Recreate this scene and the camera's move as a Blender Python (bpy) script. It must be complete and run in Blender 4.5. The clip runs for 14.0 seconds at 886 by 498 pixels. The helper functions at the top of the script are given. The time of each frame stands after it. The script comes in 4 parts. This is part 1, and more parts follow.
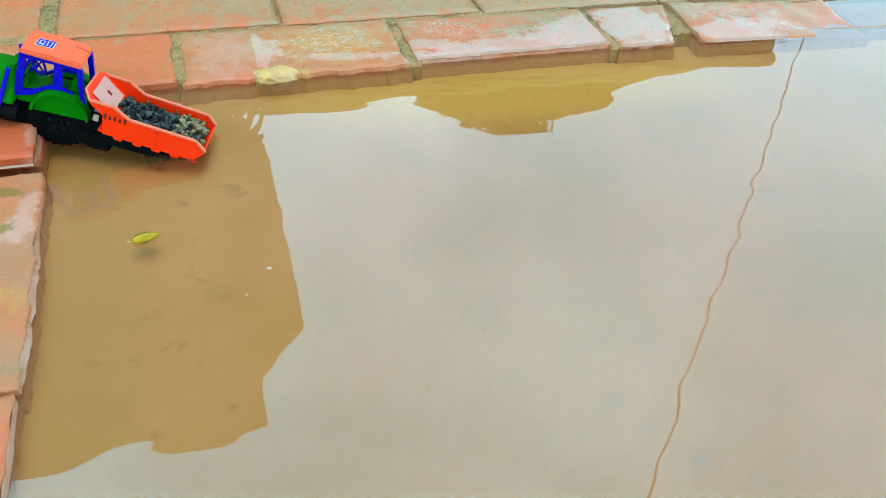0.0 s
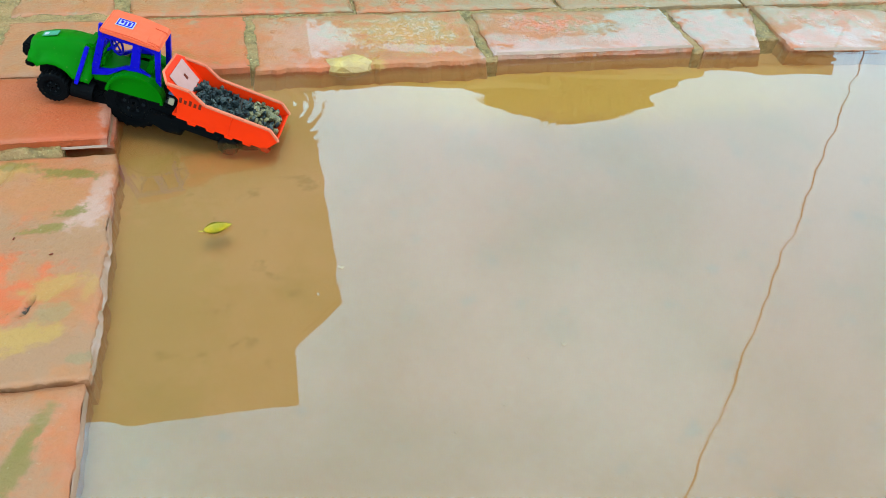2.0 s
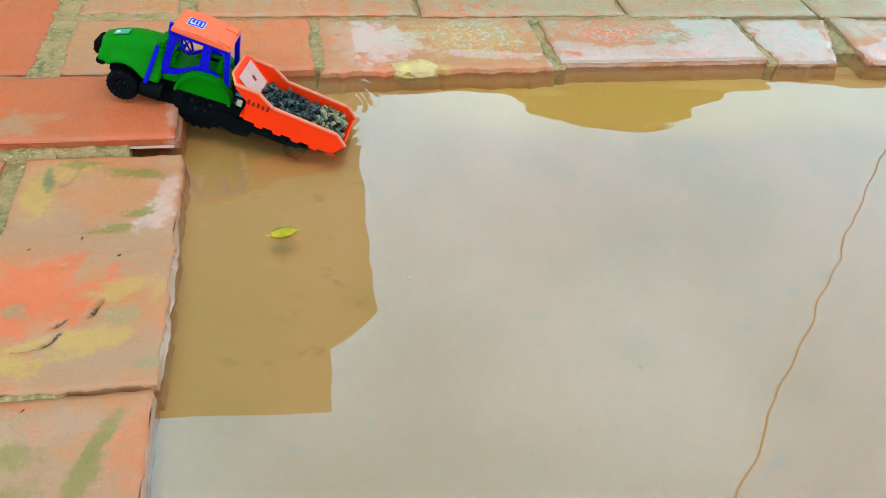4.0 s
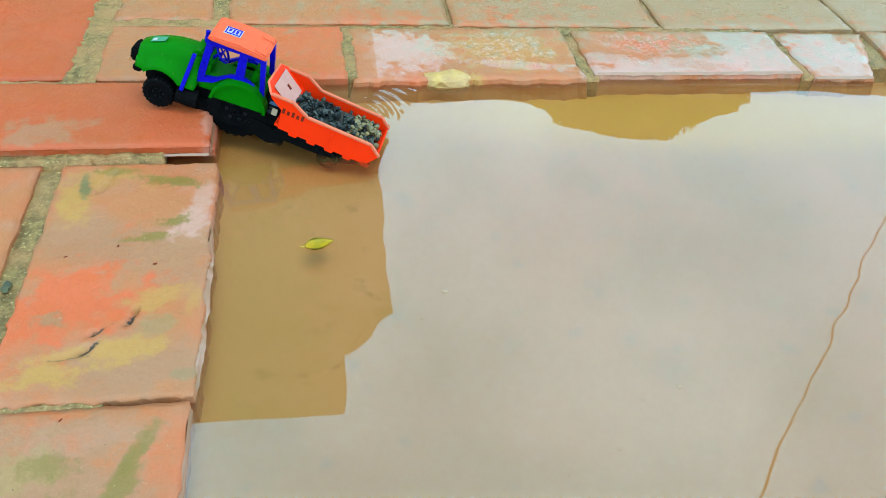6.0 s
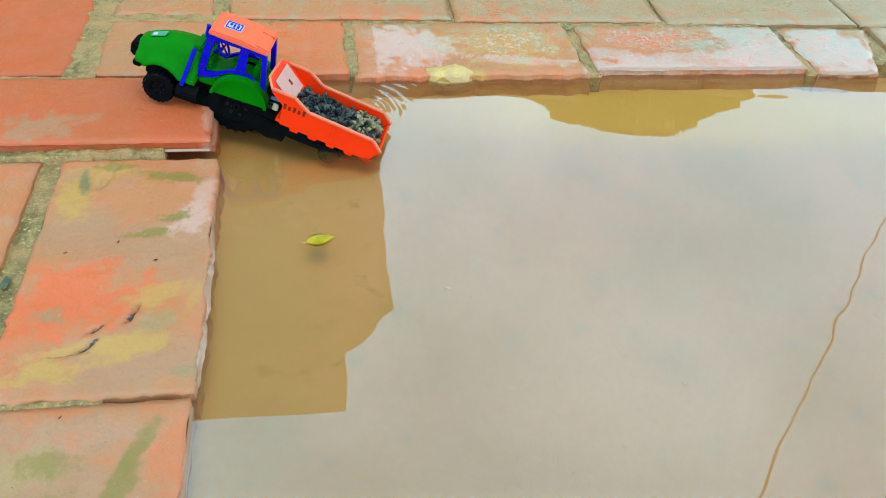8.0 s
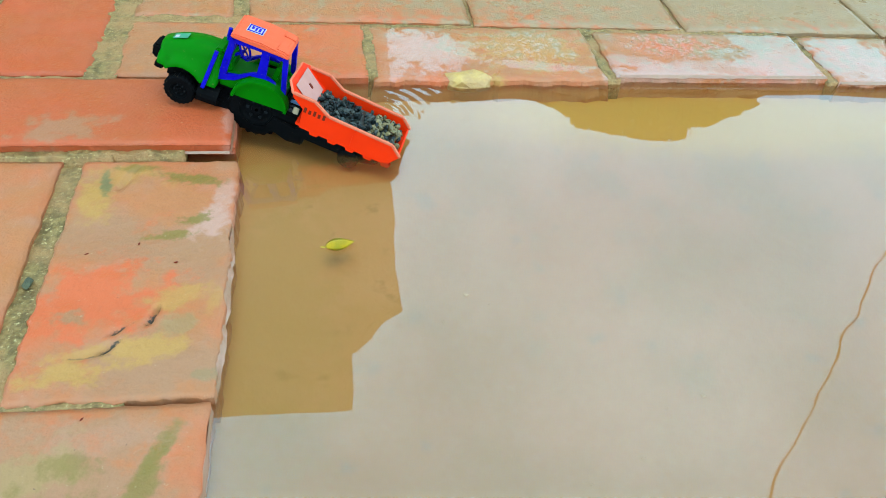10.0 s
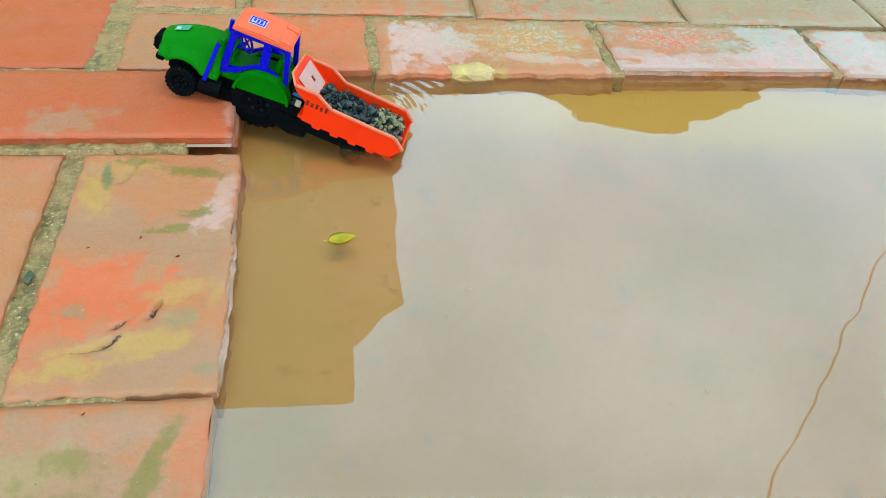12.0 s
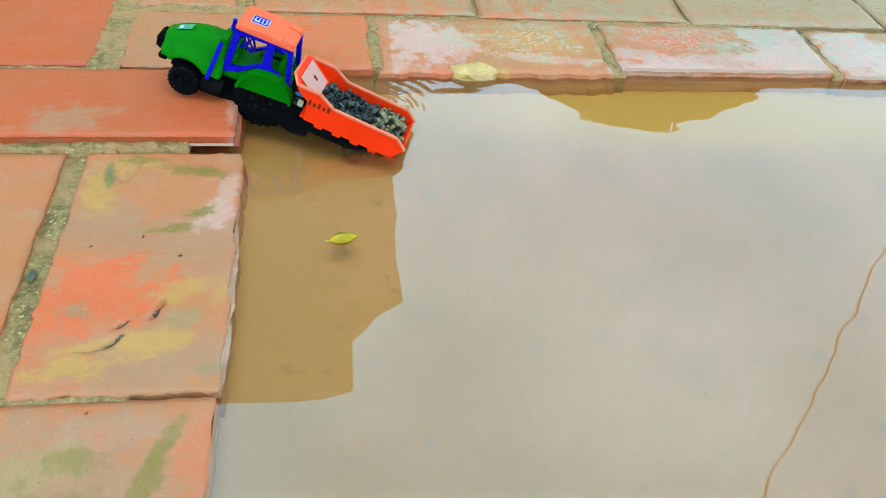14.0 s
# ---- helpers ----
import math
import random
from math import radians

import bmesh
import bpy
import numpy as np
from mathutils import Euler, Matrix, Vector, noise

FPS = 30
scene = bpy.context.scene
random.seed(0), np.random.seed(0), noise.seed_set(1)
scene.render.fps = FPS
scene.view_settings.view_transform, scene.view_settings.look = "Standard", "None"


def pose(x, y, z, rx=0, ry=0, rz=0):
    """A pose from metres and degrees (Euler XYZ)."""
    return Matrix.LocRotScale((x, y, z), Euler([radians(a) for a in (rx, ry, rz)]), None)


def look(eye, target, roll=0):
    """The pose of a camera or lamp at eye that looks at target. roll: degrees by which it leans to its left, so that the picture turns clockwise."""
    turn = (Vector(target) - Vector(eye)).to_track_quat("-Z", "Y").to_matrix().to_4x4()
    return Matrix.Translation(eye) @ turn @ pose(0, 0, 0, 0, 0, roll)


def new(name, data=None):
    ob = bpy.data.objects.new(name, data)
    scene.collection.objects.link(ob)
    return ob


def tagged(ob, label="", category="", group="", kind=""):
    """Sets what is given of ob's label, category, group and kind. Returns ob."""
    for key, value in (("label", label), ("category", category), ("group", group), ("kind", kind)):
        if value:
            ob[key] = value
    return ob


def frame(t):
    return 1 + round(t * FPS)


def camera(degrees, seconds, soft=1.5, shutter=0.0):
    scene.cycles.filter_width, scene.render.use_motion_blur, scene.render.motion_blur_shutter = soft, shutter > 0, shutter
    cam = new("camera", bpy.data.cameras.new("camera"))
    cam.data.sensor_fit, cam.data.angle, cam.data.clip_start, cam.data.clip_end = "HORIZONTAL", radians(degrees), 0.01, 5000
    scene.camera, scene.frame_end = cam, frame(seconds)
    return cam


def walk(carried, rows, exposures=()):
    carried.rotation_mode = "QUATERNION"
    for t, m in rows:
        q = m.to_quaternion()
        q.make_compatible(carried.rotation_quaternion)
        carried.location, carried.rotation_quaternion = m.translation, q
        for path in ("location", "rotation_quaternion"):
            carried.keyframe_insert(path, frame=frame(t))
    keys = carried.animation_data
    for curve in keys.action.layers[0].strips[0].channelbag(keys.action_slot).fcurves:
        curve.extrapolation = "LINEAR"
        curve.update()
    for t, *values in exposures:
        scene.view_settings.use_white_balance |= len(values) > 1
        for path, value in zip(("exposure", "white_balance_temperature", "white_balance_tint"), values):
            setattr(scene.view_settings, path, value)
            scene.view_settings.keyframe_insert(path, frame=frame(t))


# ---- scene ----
cam = camera(58.3, 14.0, soft=0.7)

PATH = [
    (0, (0.139, -0.621, 0.414), (0.661, 0.818, -0.873), 4.6),
    (0.5, (0.134, -0.615, 0.411), (0.663, 0.815, -0.883), 5.5),
    (1, (0.126, -0.607, 0.407), (0.643, 0.835, -0.879), 5.7),
    (1.5, (0.122, -0.599, 0.411), (0.598, 0.847, -0.886), 5.6),
    (2, (0.116, -0.588, 0.41), (0.546, 0.852, -0.91), 5.8),
    (2.5, (0.108, -0.58, 0.409), (0.52, 0.865, -0.912), 5.9),
    (3, (0.102, -0.576, 0.4), (0.497, 0.873, -0.922), 5.8),
    (5.5, (0.08, -0.556, 0.401), (0.387, 0.925, -0.908), 5.3),
    (6, (0.078, -0.556, 0.402), (0.392, 0.92, -0.911), 5.6),
    (6.5, (0.078, -0.556, 0.401), (0.388, 0.918, -0.914), 5.7),
    (7, (0.077, -0.556, 0.4), (0.395, 0.917, -0.916), 5.9),
    (7.5, (0.077, -0.554, 0.399), (0.397, 0.916, -0.918), 5.8),
    (8, (0.077, -0.553, 0.398), (0.39, 0.919, -0.92), 5.6),
    (10.5, (0.068, -0.547, 0.402), (0.36, 0.925, -0.92), 6.1),
    (11, (0.069, -0.546, 0.401), (0.365, 0.921, -0.925), 6.1),
    (11.5, (0.07, -0.547, 0.399), (0.357, 0.916, -0.934), 5.8),
    (12, (0.068, -0.545, 0.4), (0.358, 0.916, -0.934), 6.1),
    (12.5, (0.068, -0.547, 0.399), (0.355, 0.921, -0.929), 5.9),
    (13, (0.067, -0.547, 0.402), (0.36, 0.918, -0.928), 6.3),
    (13.5, (0.066, -0.547, 0.4), (0.359, 0.919, -0.928), 6.2),
    (14, (0.066, -0.544, 0.404), (0.358, 0.91, -0.938), 6.5),
]
walk(cam, [(t, look(eye, target, roll)) for t, eye, target, roll in PATH])

# ---------------------------------------------------------------- light
world = bpy.data.worlds.new("overcast_sky")
scene.world = world
world.use_nodes = True
wn, wl = world.node_tree.nodes, world.node_tree.links
bg = wn["Background"]
sky = wn.new("ShaderNodeTexSky")
sky.sky_type = "NISHITA"
sky.sun_disc = False
sky.sun_elevation, sky.sun_rotation = radians(76), radians(156)
wco = wn.new("ShaderNodeTexCoord")
wno = wn.new("ShaderNodeTexNoise")
wno.inputs["Scale"].default_value, wno.inputs["Detail"].default_value = 2.4, 3.0
wno.inputs["Roughness"].default_value = 0.42
wra = wn.new("ShaderNodeValToRGB")
wra.color_ramp.elements[0].position, wra.color_ramp.elements[0].color = 0.42, (0.262, 0.552, 0.775, 1)
wra.color_ramp.elements[1].position, wra.color_ramp.elements[1].color = 0.60, (0.495, 0.825, 1.04, 1)
wsc = wn.new("ShaderNodeVectorMath")
wsc.operation = "SCALE"
wmx = wn.new("ShaderNodeMix")
wmx.data_type = "RGBA"
wmx.inputs[0].default_value = 0.9
wl.new(wco.outputs["Generated"], wno.inputs["Vector"])
wl.new(wno.outputs["Fac"], wra.inputs["Fac"])
wsep = wn.new("ShaderNodeSeparateXYZ")
wgr = wn.new("ShaderNodeMapRange")
wgr.inputs[1].default_value, wgr.inputs[2].default_value = 0.35, 0.85
wgr.inputs[3].default_value, wgr.inputs[4].default_value = 62.0, 45.0
wl.new(wco.outputs["Generated"], wsep.inputs[0])
wl.new(wsep.outputs["Z"], wgr.inputs[0])
wl.new(wgr.outputs[0], wsc.inputs["Scale"])
wl.new(wra.outputs["Color"], wsc.inputs[0])
wl.new(sky.outputs["Color"], wmx.inputs[6])
wtn = wn.new("ShaderNodeMix")
wtn.data_type = "RGBA"
wtn.inputs[6].default_value, wtn.inputs[7].default_value = (1.12, 0.985, 0.91, 1), (0.70, 0.965, 1.02, 1)
wzf = wn.new("ShaderNodeMapRange")
wzf.inputs[1].default_value, wzf.inputs[2].default_value = 0.4, 0.85
wl.new(wsep.outputs["Z"], wzf.inputs[0])
wl.new(wzf.outputs[0], wtn.inputs[0])
wmu = wn.new("ShaderNodeVectorMath")
wmu.operation = "MULTIPLY"
wl.new(wsc.outputs["Vector"], wmu.inputs[0])
wl.new(wtn.outputs[2], wmu.inputs[1])
wl.new(wmu.outputs["Vector"], wmx.inputs[7])
wl.new(wmx.outputs[2], bg.inputs["Color"])
bg.inputs["Strength"].default_value = 0.1

sun = new("sun", bpy.data.lights.new("sun", "SUN"))
sun.data.energy, sun.data.angle, sun.data.color = 1.75, radians(35), (1.0, 0.775, 0.48)
sun.matrix_world = look((0.4, -0.9, 4.0), (0, 0, 0))
scene.view_settings.exposure = 0.05


# ---------------------------------------------------------------- materials
def material(name):
    m = bpy.data.materials.new(name)
    m.use_nodes = True
    return m, m.node_tree.nodes, m.node_tree.links, m.node_tree.nodes["Principled BSDF"]


def noise_fac(n, l, vec, scale, lo, hi, detail=4.0, rough=0.55, distort=0.0):
    """A noise, cut between lo and hi to 0..1."""
    t = n.new("ShaderNodeTexNoise")
    t.inputs["Scale"].default_value, t.inputs["Detail"].default_value = scale, detail
    t.inputs["Roughness"].default_value, t.inputs["Distortion"].default_value = rough, distort
    l.new(vec, t.inputs["Vector"])
    r = n.new("ShaderNodeMapRange")
    r.interpolation_type = "SMOOTHSTEP"
    r.inputs[1].default_value, r.inputs[2].default_value = lo, hi
    l.new(t.outputs["Fac"], r.inputs[0])
    return r.outputs[0]


def mix(n, l, fac, a, b):
    m = n.new("ShaderNodeMix")
    m.data_type = "RGBA"
    for sock, v in ((m.inputs[0], fac), (m.inputs[6], a), (m.inputs[7], b)):
        if isinstance(v, (int, float)):
            sock.default_value = v
        elif isinstance(v, tuple):
            sock.default_value = (*v, 1)
        else:
            l.new(v, sock)
    return m.outputs[2]


def math_node(n, l, op, a, b=0.0):
    m = n.new("ShaderNodeMath")
    m.operation = op
    for sock, v in ((m.inputs[0], a), (m.inputs[1], b)):
        if isinstance(v, (int, float)):
            sock.default_value = v
        else:
            l.new(v, sock)
    return m.outputs[0]


def bump(n, l, b, height, strength, dist):
    k = n.new("ShaderNodeBump")
    k.inputs["Strength"].default_value, k.inputs["Distance"].default_value = strength, dist
    l.new(height, k.inputs["Height"])
    l.new(k.outputs["Normal"], b.inputs["Normal"])
    return k


def place(n):
    return n.new("ShaderNodeNewGeometry").outputs["Position"]


def shifted(n, l):
    """World place, thrown aside by a random amount for each piece."""
    p = place(n)
    o = n.new("ShaderNodeObjectInfo")
    s = math_node(n, l, "MULTIPLY", o.outputs["Random"], 7.0)
    c = n.new("ShaderNodeCombineXYZ")
    l.new(s, c.inputs[2])
    a = n.new("ShaderNodeVectorMath")
    l.new(p, a.inputs[0])
    l.new(c.outputs[0], a.inputs[1])
    return a.outputs[0], o.outputs["Random"]


def spot_mask(n, l, spot, amount, ragged=3.6, edge=(1.30, 0.45)):
    """A ragged patch round a point of the paving: x, y, radius x, radius y, turn."""
    x, y, rx, ry, turn = spot
    mp = n.new("ShaderNodeMapping")
    mp.vector_type = "TEXTURE"
    mp.inputs["Location"].default_value = (x, y, 0)
    mp.inputs["Rotation"].default_value = (0, 0, radians(turn))
    mp.inputs["Scale"].default_value = (rx, ry, 1)
    p = place(n)
    w = n.new("ShaderNodeTexNoise")
    w.inputs["Scale"].default_value, w.inputs["Detail"].default_value = min(max(0.8 / ry, 60.0), 260.0), 7.0
    w.inputs["Roughness"].default_value = 0.65
    l.new(p, w.inputs["Vector"])
    l.new(p, mp.inputs["Vector"])
    flat = n.new("ShaderNodeVectorMath")
    flat.operation = "MULTIPLY"
    flat.inputs[1].default_value = (1, 1, 0)
    l.new(mp.outputs[0], flat.inputs[0])
    ln = n.new("ShaderNodeVectorMath")
    ln.operation = "LENGTH"
    l.new(flat.outputs[0], ln.inputs[0])
    d = math_node(n, l, "ADD", ln.outputs["Value"], math_node(n, l, "MULTIPLY", math_node(n, l, "SUBTRACT", w.outputs["Fac"], 0.5), ragged))
    r = n.new("ShaderNodeMapRange")
    r.interpolation_type = "SMOOTHSTEP"
    r.inputs[1].default_value, r.inputs[2].default_value = edge
    r.inputs[3].default_value, r.inputs[4].default_value = 0.0, amount
    l.new(d, r.inputs[0])
    return r.outputs[0]


def stain_or_shade(n, l, colour, spot, tint, amount=0.8):
    return mix(n, l, spot_mask(n, l, spot, amount), colour, tint)


RED, SALMON, TAN = (0.40, 0.068, 0.020), (0.300, 0.094, 0.032), (0.242, 0.103, 0.050)
SAND, MOSS, PALE = (0.30, 0.134, 0.032), (0.135, 0.082, 0.014), (0.34, 0.158, 0.112)


def brick_material(name, stains_and_shade=(), dirt=0.5, wet=0.0, films=(), drops=(), base=None, mottle=1.0):
    m, n, l, b = material(name)
    v, rnd = shifted(n, l)
    c = mix(n, l, noise_fac(n, l, v, 11, 0.34, 0.80, 6), *(base or (SALMON, RED)))
    c = mix(n, l, math_node(n, l, "MULTIPLY", noise_fac(n, l, v, 15, 0.50 - 0.30 * dirt, 0.92 - 0.26 * dirt, 7, 0.62, 0.5), 0.85 * mottle), c, TAN)
    c = mix(n, l, math_node(n, l, "MULTIPLY", noise_fac(n, l, v, 27, 0.50, 0.82, 7, 0.66, 0.6), 0.5 * dirt + 0.1), c, MOSS)
    c = mix(n, l, math_node(n, l, "MULTIPLY", noise_fac(n, l, v, 48, 0.46, 0.82, 6, 0.6), 0.26 * mottle), c, PALE)
    c = mix(n, l, math_node(n, l, "MULTIPLY", noise_fac(n, l, v, 33, 0.42, 0.78, 7, 0.6, 0.8), 0.45 * mottle), c, (0.235, 0.112, 0.058))
    for spot, tint, amount in stains_and_shade:
        c = stain_or_shade(n, l, c, spot, tint, amount)
    c = mix(n, l, math_node(n, l, "MULTIPLY", noise_fac(n, l, v, 260, 0.50, 0.80, 3), 0.14), c, (0.14, 0.05, 0.028))
    c = mix(n, l, math_node(n, l, "MULTIPLY", noise_fac(n, l, v, 330, 0.67, 0.75, 3), 0.32), c, (0.36, 0.24, 0.14))
    c = mix(n, l, noise_fac(n, l, v, 120, 0.735, 0.765, 4), c, (0.05, 0.028, 0.016))
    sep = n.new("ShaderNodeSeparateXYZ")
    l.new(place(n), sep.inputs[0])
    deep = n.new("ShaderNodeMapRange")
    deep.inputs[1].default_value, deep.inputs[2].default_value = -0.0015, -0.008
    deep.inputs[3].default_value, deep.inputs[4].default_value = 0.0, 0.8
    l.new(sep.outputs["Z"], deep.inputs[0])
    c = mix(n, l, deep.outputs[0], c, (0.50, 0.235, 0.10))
    l.new(c, b.inputs["Base Color"])
    rr = n.new("ShaderNodeMapRange")
    rr.inputs[3].default_value, rr.inputs[4].default_value = 0.34 - 0.2 * wet, 0.62 - 0.4 * wet
    l.new(noise_fac(n, l, v, 30, 0.35, 0.65, 4), rr.inputs[0])
    l.new(rr.outputs[0], b.inputs["Roughness"])
    b.inputs["Specular IOR Level"].default_value = 0.22
    h = math_node(n, l, "ADD", noise_fac(n, l, v, 300, 0.2, 0.8, 5), math_node(n, l, "MULTIPLY", noise_fac(n, l, v, 45, 0.2, 0.8, 6, 0.7), 1.2))
    bump(n, l, b, h, 0.30, 0.0011)
    film = 0.0
    for spot in films:
        film = math_node(n, l, "MAXIMUM", film, spot_mask(n, l, spot, 0.56, 2.2, (1.0, 0.78)))
    for spot in drops:
        bead = math_node(n, l, "MULTIPLY", spot_mask(n, l, spot, 0.6), noise_fac(n, l, place(n), 240, 0.52, 0.57, 2, 0.4))
        film = math_node(n, l, "MAXIMUM", film, bead)
    if films:
        facing = n.new("ShaderNodeSeparateXYZ")
        l.new(n.new("ShaderNodeNewGeometry").outputs["True Normal"], facing.inputs[0])
        upper = math_node(n, l, "GREATER_THAN", facing.outputs["Z"], 0.7)
        l.new(math_node(n, l, "MULTIPLY", film, upper), b.inputs["Coat Weight"])
        b.inputs["Coat Roughness"].default_value, b.inputs["Coat IOR"].default_value = 0.02, 1.6
        level = n.new("ShaderNodeCombineXYZ")
        level.inputs[1].default_value, level.inputs[2].default_value = -0.075, 0.9972
        l.new(level.outputs[0], b.inputs["Coat Normal"])
    return m


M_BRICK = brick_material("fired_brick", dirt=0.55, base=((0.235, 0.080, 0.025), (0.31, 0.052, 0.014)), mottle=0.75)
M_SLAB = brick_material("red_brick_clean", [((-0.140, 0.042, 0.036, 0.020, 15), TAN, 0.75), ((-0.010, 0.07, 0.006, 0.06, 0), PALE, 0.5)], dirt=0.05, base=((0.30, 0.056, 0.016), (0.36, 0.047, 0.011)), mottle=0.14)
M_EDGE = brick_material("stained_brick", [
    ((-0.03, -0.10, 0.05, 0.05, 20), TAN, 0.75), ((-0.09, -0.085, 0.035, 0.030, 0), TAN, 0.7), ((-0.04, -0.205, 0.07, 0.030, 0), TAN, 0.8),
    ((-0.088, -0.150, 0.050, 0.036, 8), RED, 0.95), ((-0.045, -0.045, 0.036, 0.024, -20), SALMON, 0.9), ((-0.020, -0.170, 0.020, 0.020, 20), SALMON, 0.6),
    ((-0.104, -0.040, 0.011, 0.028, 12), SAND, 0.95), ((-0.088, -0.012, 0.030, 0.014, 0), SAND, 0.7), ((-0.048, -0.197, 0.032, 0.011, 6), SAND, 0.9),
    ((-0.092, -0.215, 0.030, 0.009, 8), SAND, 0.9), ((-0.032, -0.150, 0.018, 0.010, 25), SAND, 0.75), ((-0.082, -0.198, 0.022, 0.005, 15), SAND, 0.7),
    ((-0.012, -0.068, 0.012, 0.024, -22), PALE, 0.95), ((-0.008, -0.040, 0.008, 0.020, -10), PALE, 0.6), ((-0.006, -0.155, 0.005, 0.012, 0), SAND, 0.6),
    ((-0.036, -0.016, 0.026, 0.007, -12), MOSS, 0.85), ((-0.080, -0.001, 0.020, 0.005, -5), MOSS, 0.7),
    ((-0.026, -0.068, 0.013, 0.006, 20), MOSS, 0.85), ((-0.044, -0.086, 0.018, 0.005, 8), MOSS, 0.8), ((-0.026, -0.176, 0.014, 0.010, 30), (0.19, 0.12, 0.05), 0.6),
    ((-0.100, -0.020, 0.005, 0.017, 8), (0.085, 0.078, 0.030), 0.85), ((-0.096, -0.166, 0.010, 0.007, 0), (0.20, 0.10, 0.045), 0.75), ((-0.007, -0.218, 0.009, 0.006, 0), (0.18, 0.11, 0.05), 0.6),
    # shade inside the cracks, painted as thin dark slits along them
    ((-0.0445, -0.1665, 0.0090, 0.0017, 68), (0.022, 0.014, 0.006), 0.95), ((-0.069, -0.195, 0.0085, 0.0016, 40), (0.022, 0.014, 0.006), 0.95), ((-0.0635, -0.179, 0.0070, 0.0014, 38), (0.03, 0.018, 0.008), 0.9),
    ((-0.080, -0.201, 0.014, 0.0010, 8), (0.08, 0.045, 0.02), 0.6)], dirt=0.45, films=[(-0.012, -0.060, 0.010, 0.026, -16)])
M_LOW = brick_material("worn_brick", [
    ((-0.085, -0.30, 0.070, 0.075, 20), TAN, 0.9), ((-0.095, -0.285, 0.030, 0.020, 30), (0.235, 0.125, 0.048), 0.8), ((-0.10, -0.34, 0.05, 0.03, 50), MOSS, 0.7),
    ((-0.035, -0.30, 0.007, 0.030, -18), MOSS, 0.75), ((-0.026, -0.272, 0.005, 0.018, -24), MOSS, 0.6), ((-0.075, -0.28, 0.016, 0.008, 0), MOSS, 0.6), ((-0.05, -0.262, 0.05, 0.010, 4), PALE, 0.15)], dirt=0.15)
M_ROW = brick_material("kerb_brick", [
    ((-0.07, 0.20, 0.06, 0.05, 0), TAN, 0.6), ((0.06, 0.22, 0.06, 0.06, 0), RED, 0.55),
    ((0.02, 0.168, 0.055, 0.018, 0), MOSS, 0.45), ((0.222, 0.151, 0.028, 0.011, 0), SAND, 0.95), ((0.29, 0.21, 0.08, 0.045, 0), SAND, 0.7),
    ((0.17, 0.20, 0.04, 0.05, 0), PALE, 0.5), ((0.46, 0.225, 0.07, 0.035, 5), RED, 0.75),
    ((0.53, 0.205, 0.035, 0.018, 20), MOSS, 0.7), ((0.42, 0.16, 0.06, 0.02, 0), PALE, 0.6),
    ((0.56, 0.18, 0.06, 0.06, 0), PALE, 0.6), ((0.67, 0.2, 0.06, 0.06, 0), PALE, 0.6), ((0.70, 0.35, 0.62, 0.15, 0), (0.205, 0.135, 0.070), 0.8)], dirt=0.35, wet=0.35,
    films=[(0.178, 0.202, 0.062, 0.042, -25), (0.292, 0.174, 0.062, 0.010, -9), (0.135, 0.165, 0.014, 0.026, 20), (0.49, 0.168, 0.15, 0.022, 2), (0.40, 0.182, 0.045, 0.018, -15),
           (0.572, 0.205, 0.055, 0.060, -20), (0.66, 0.19, 0.055, 0.065, 0), (0.80, 0.165, 0.08, 0.03, 0)],
    drops=[(0.455, 0.222, 0.095, 0.040, 0), (0.29, 0.212, 0.085, 0.038, 0), (0.80, 0.21, 0.08, 0.03, 0)])


def mortar_material():
    m, n, l, b = material("gritty_mortar")
    v = place(n)
    c = mix(n, l, noise_fac(n, l, v, 160, 0.35, 0.65, 4), (0.095, 0.054, 0.015), (0.21, 0.122, 0.038))
    c = mix(n, l, noise_fac(n, l, v, 420, 0.60, 0.68, 2), c, (0.35, 0.24, 0.105))
    c = mix(n, l, math_node(n, l, "MULTIPLY", noise_fac(n, l, v, 25, 0.38, 0.66, 5), 0.85), c, (0.27, 0.125, 0.045))
    l.new(c, b.inputs["Base Color"])
    b.inputs["Roughness"].default_value = 0.6
    bump(n, l, b, noise_fac(n, l, v, 330, 0.25, 0.75, 4), 0.55, 0.002)
    b.inputs["Specular IOR Level"].default_value = 0.25
    return m


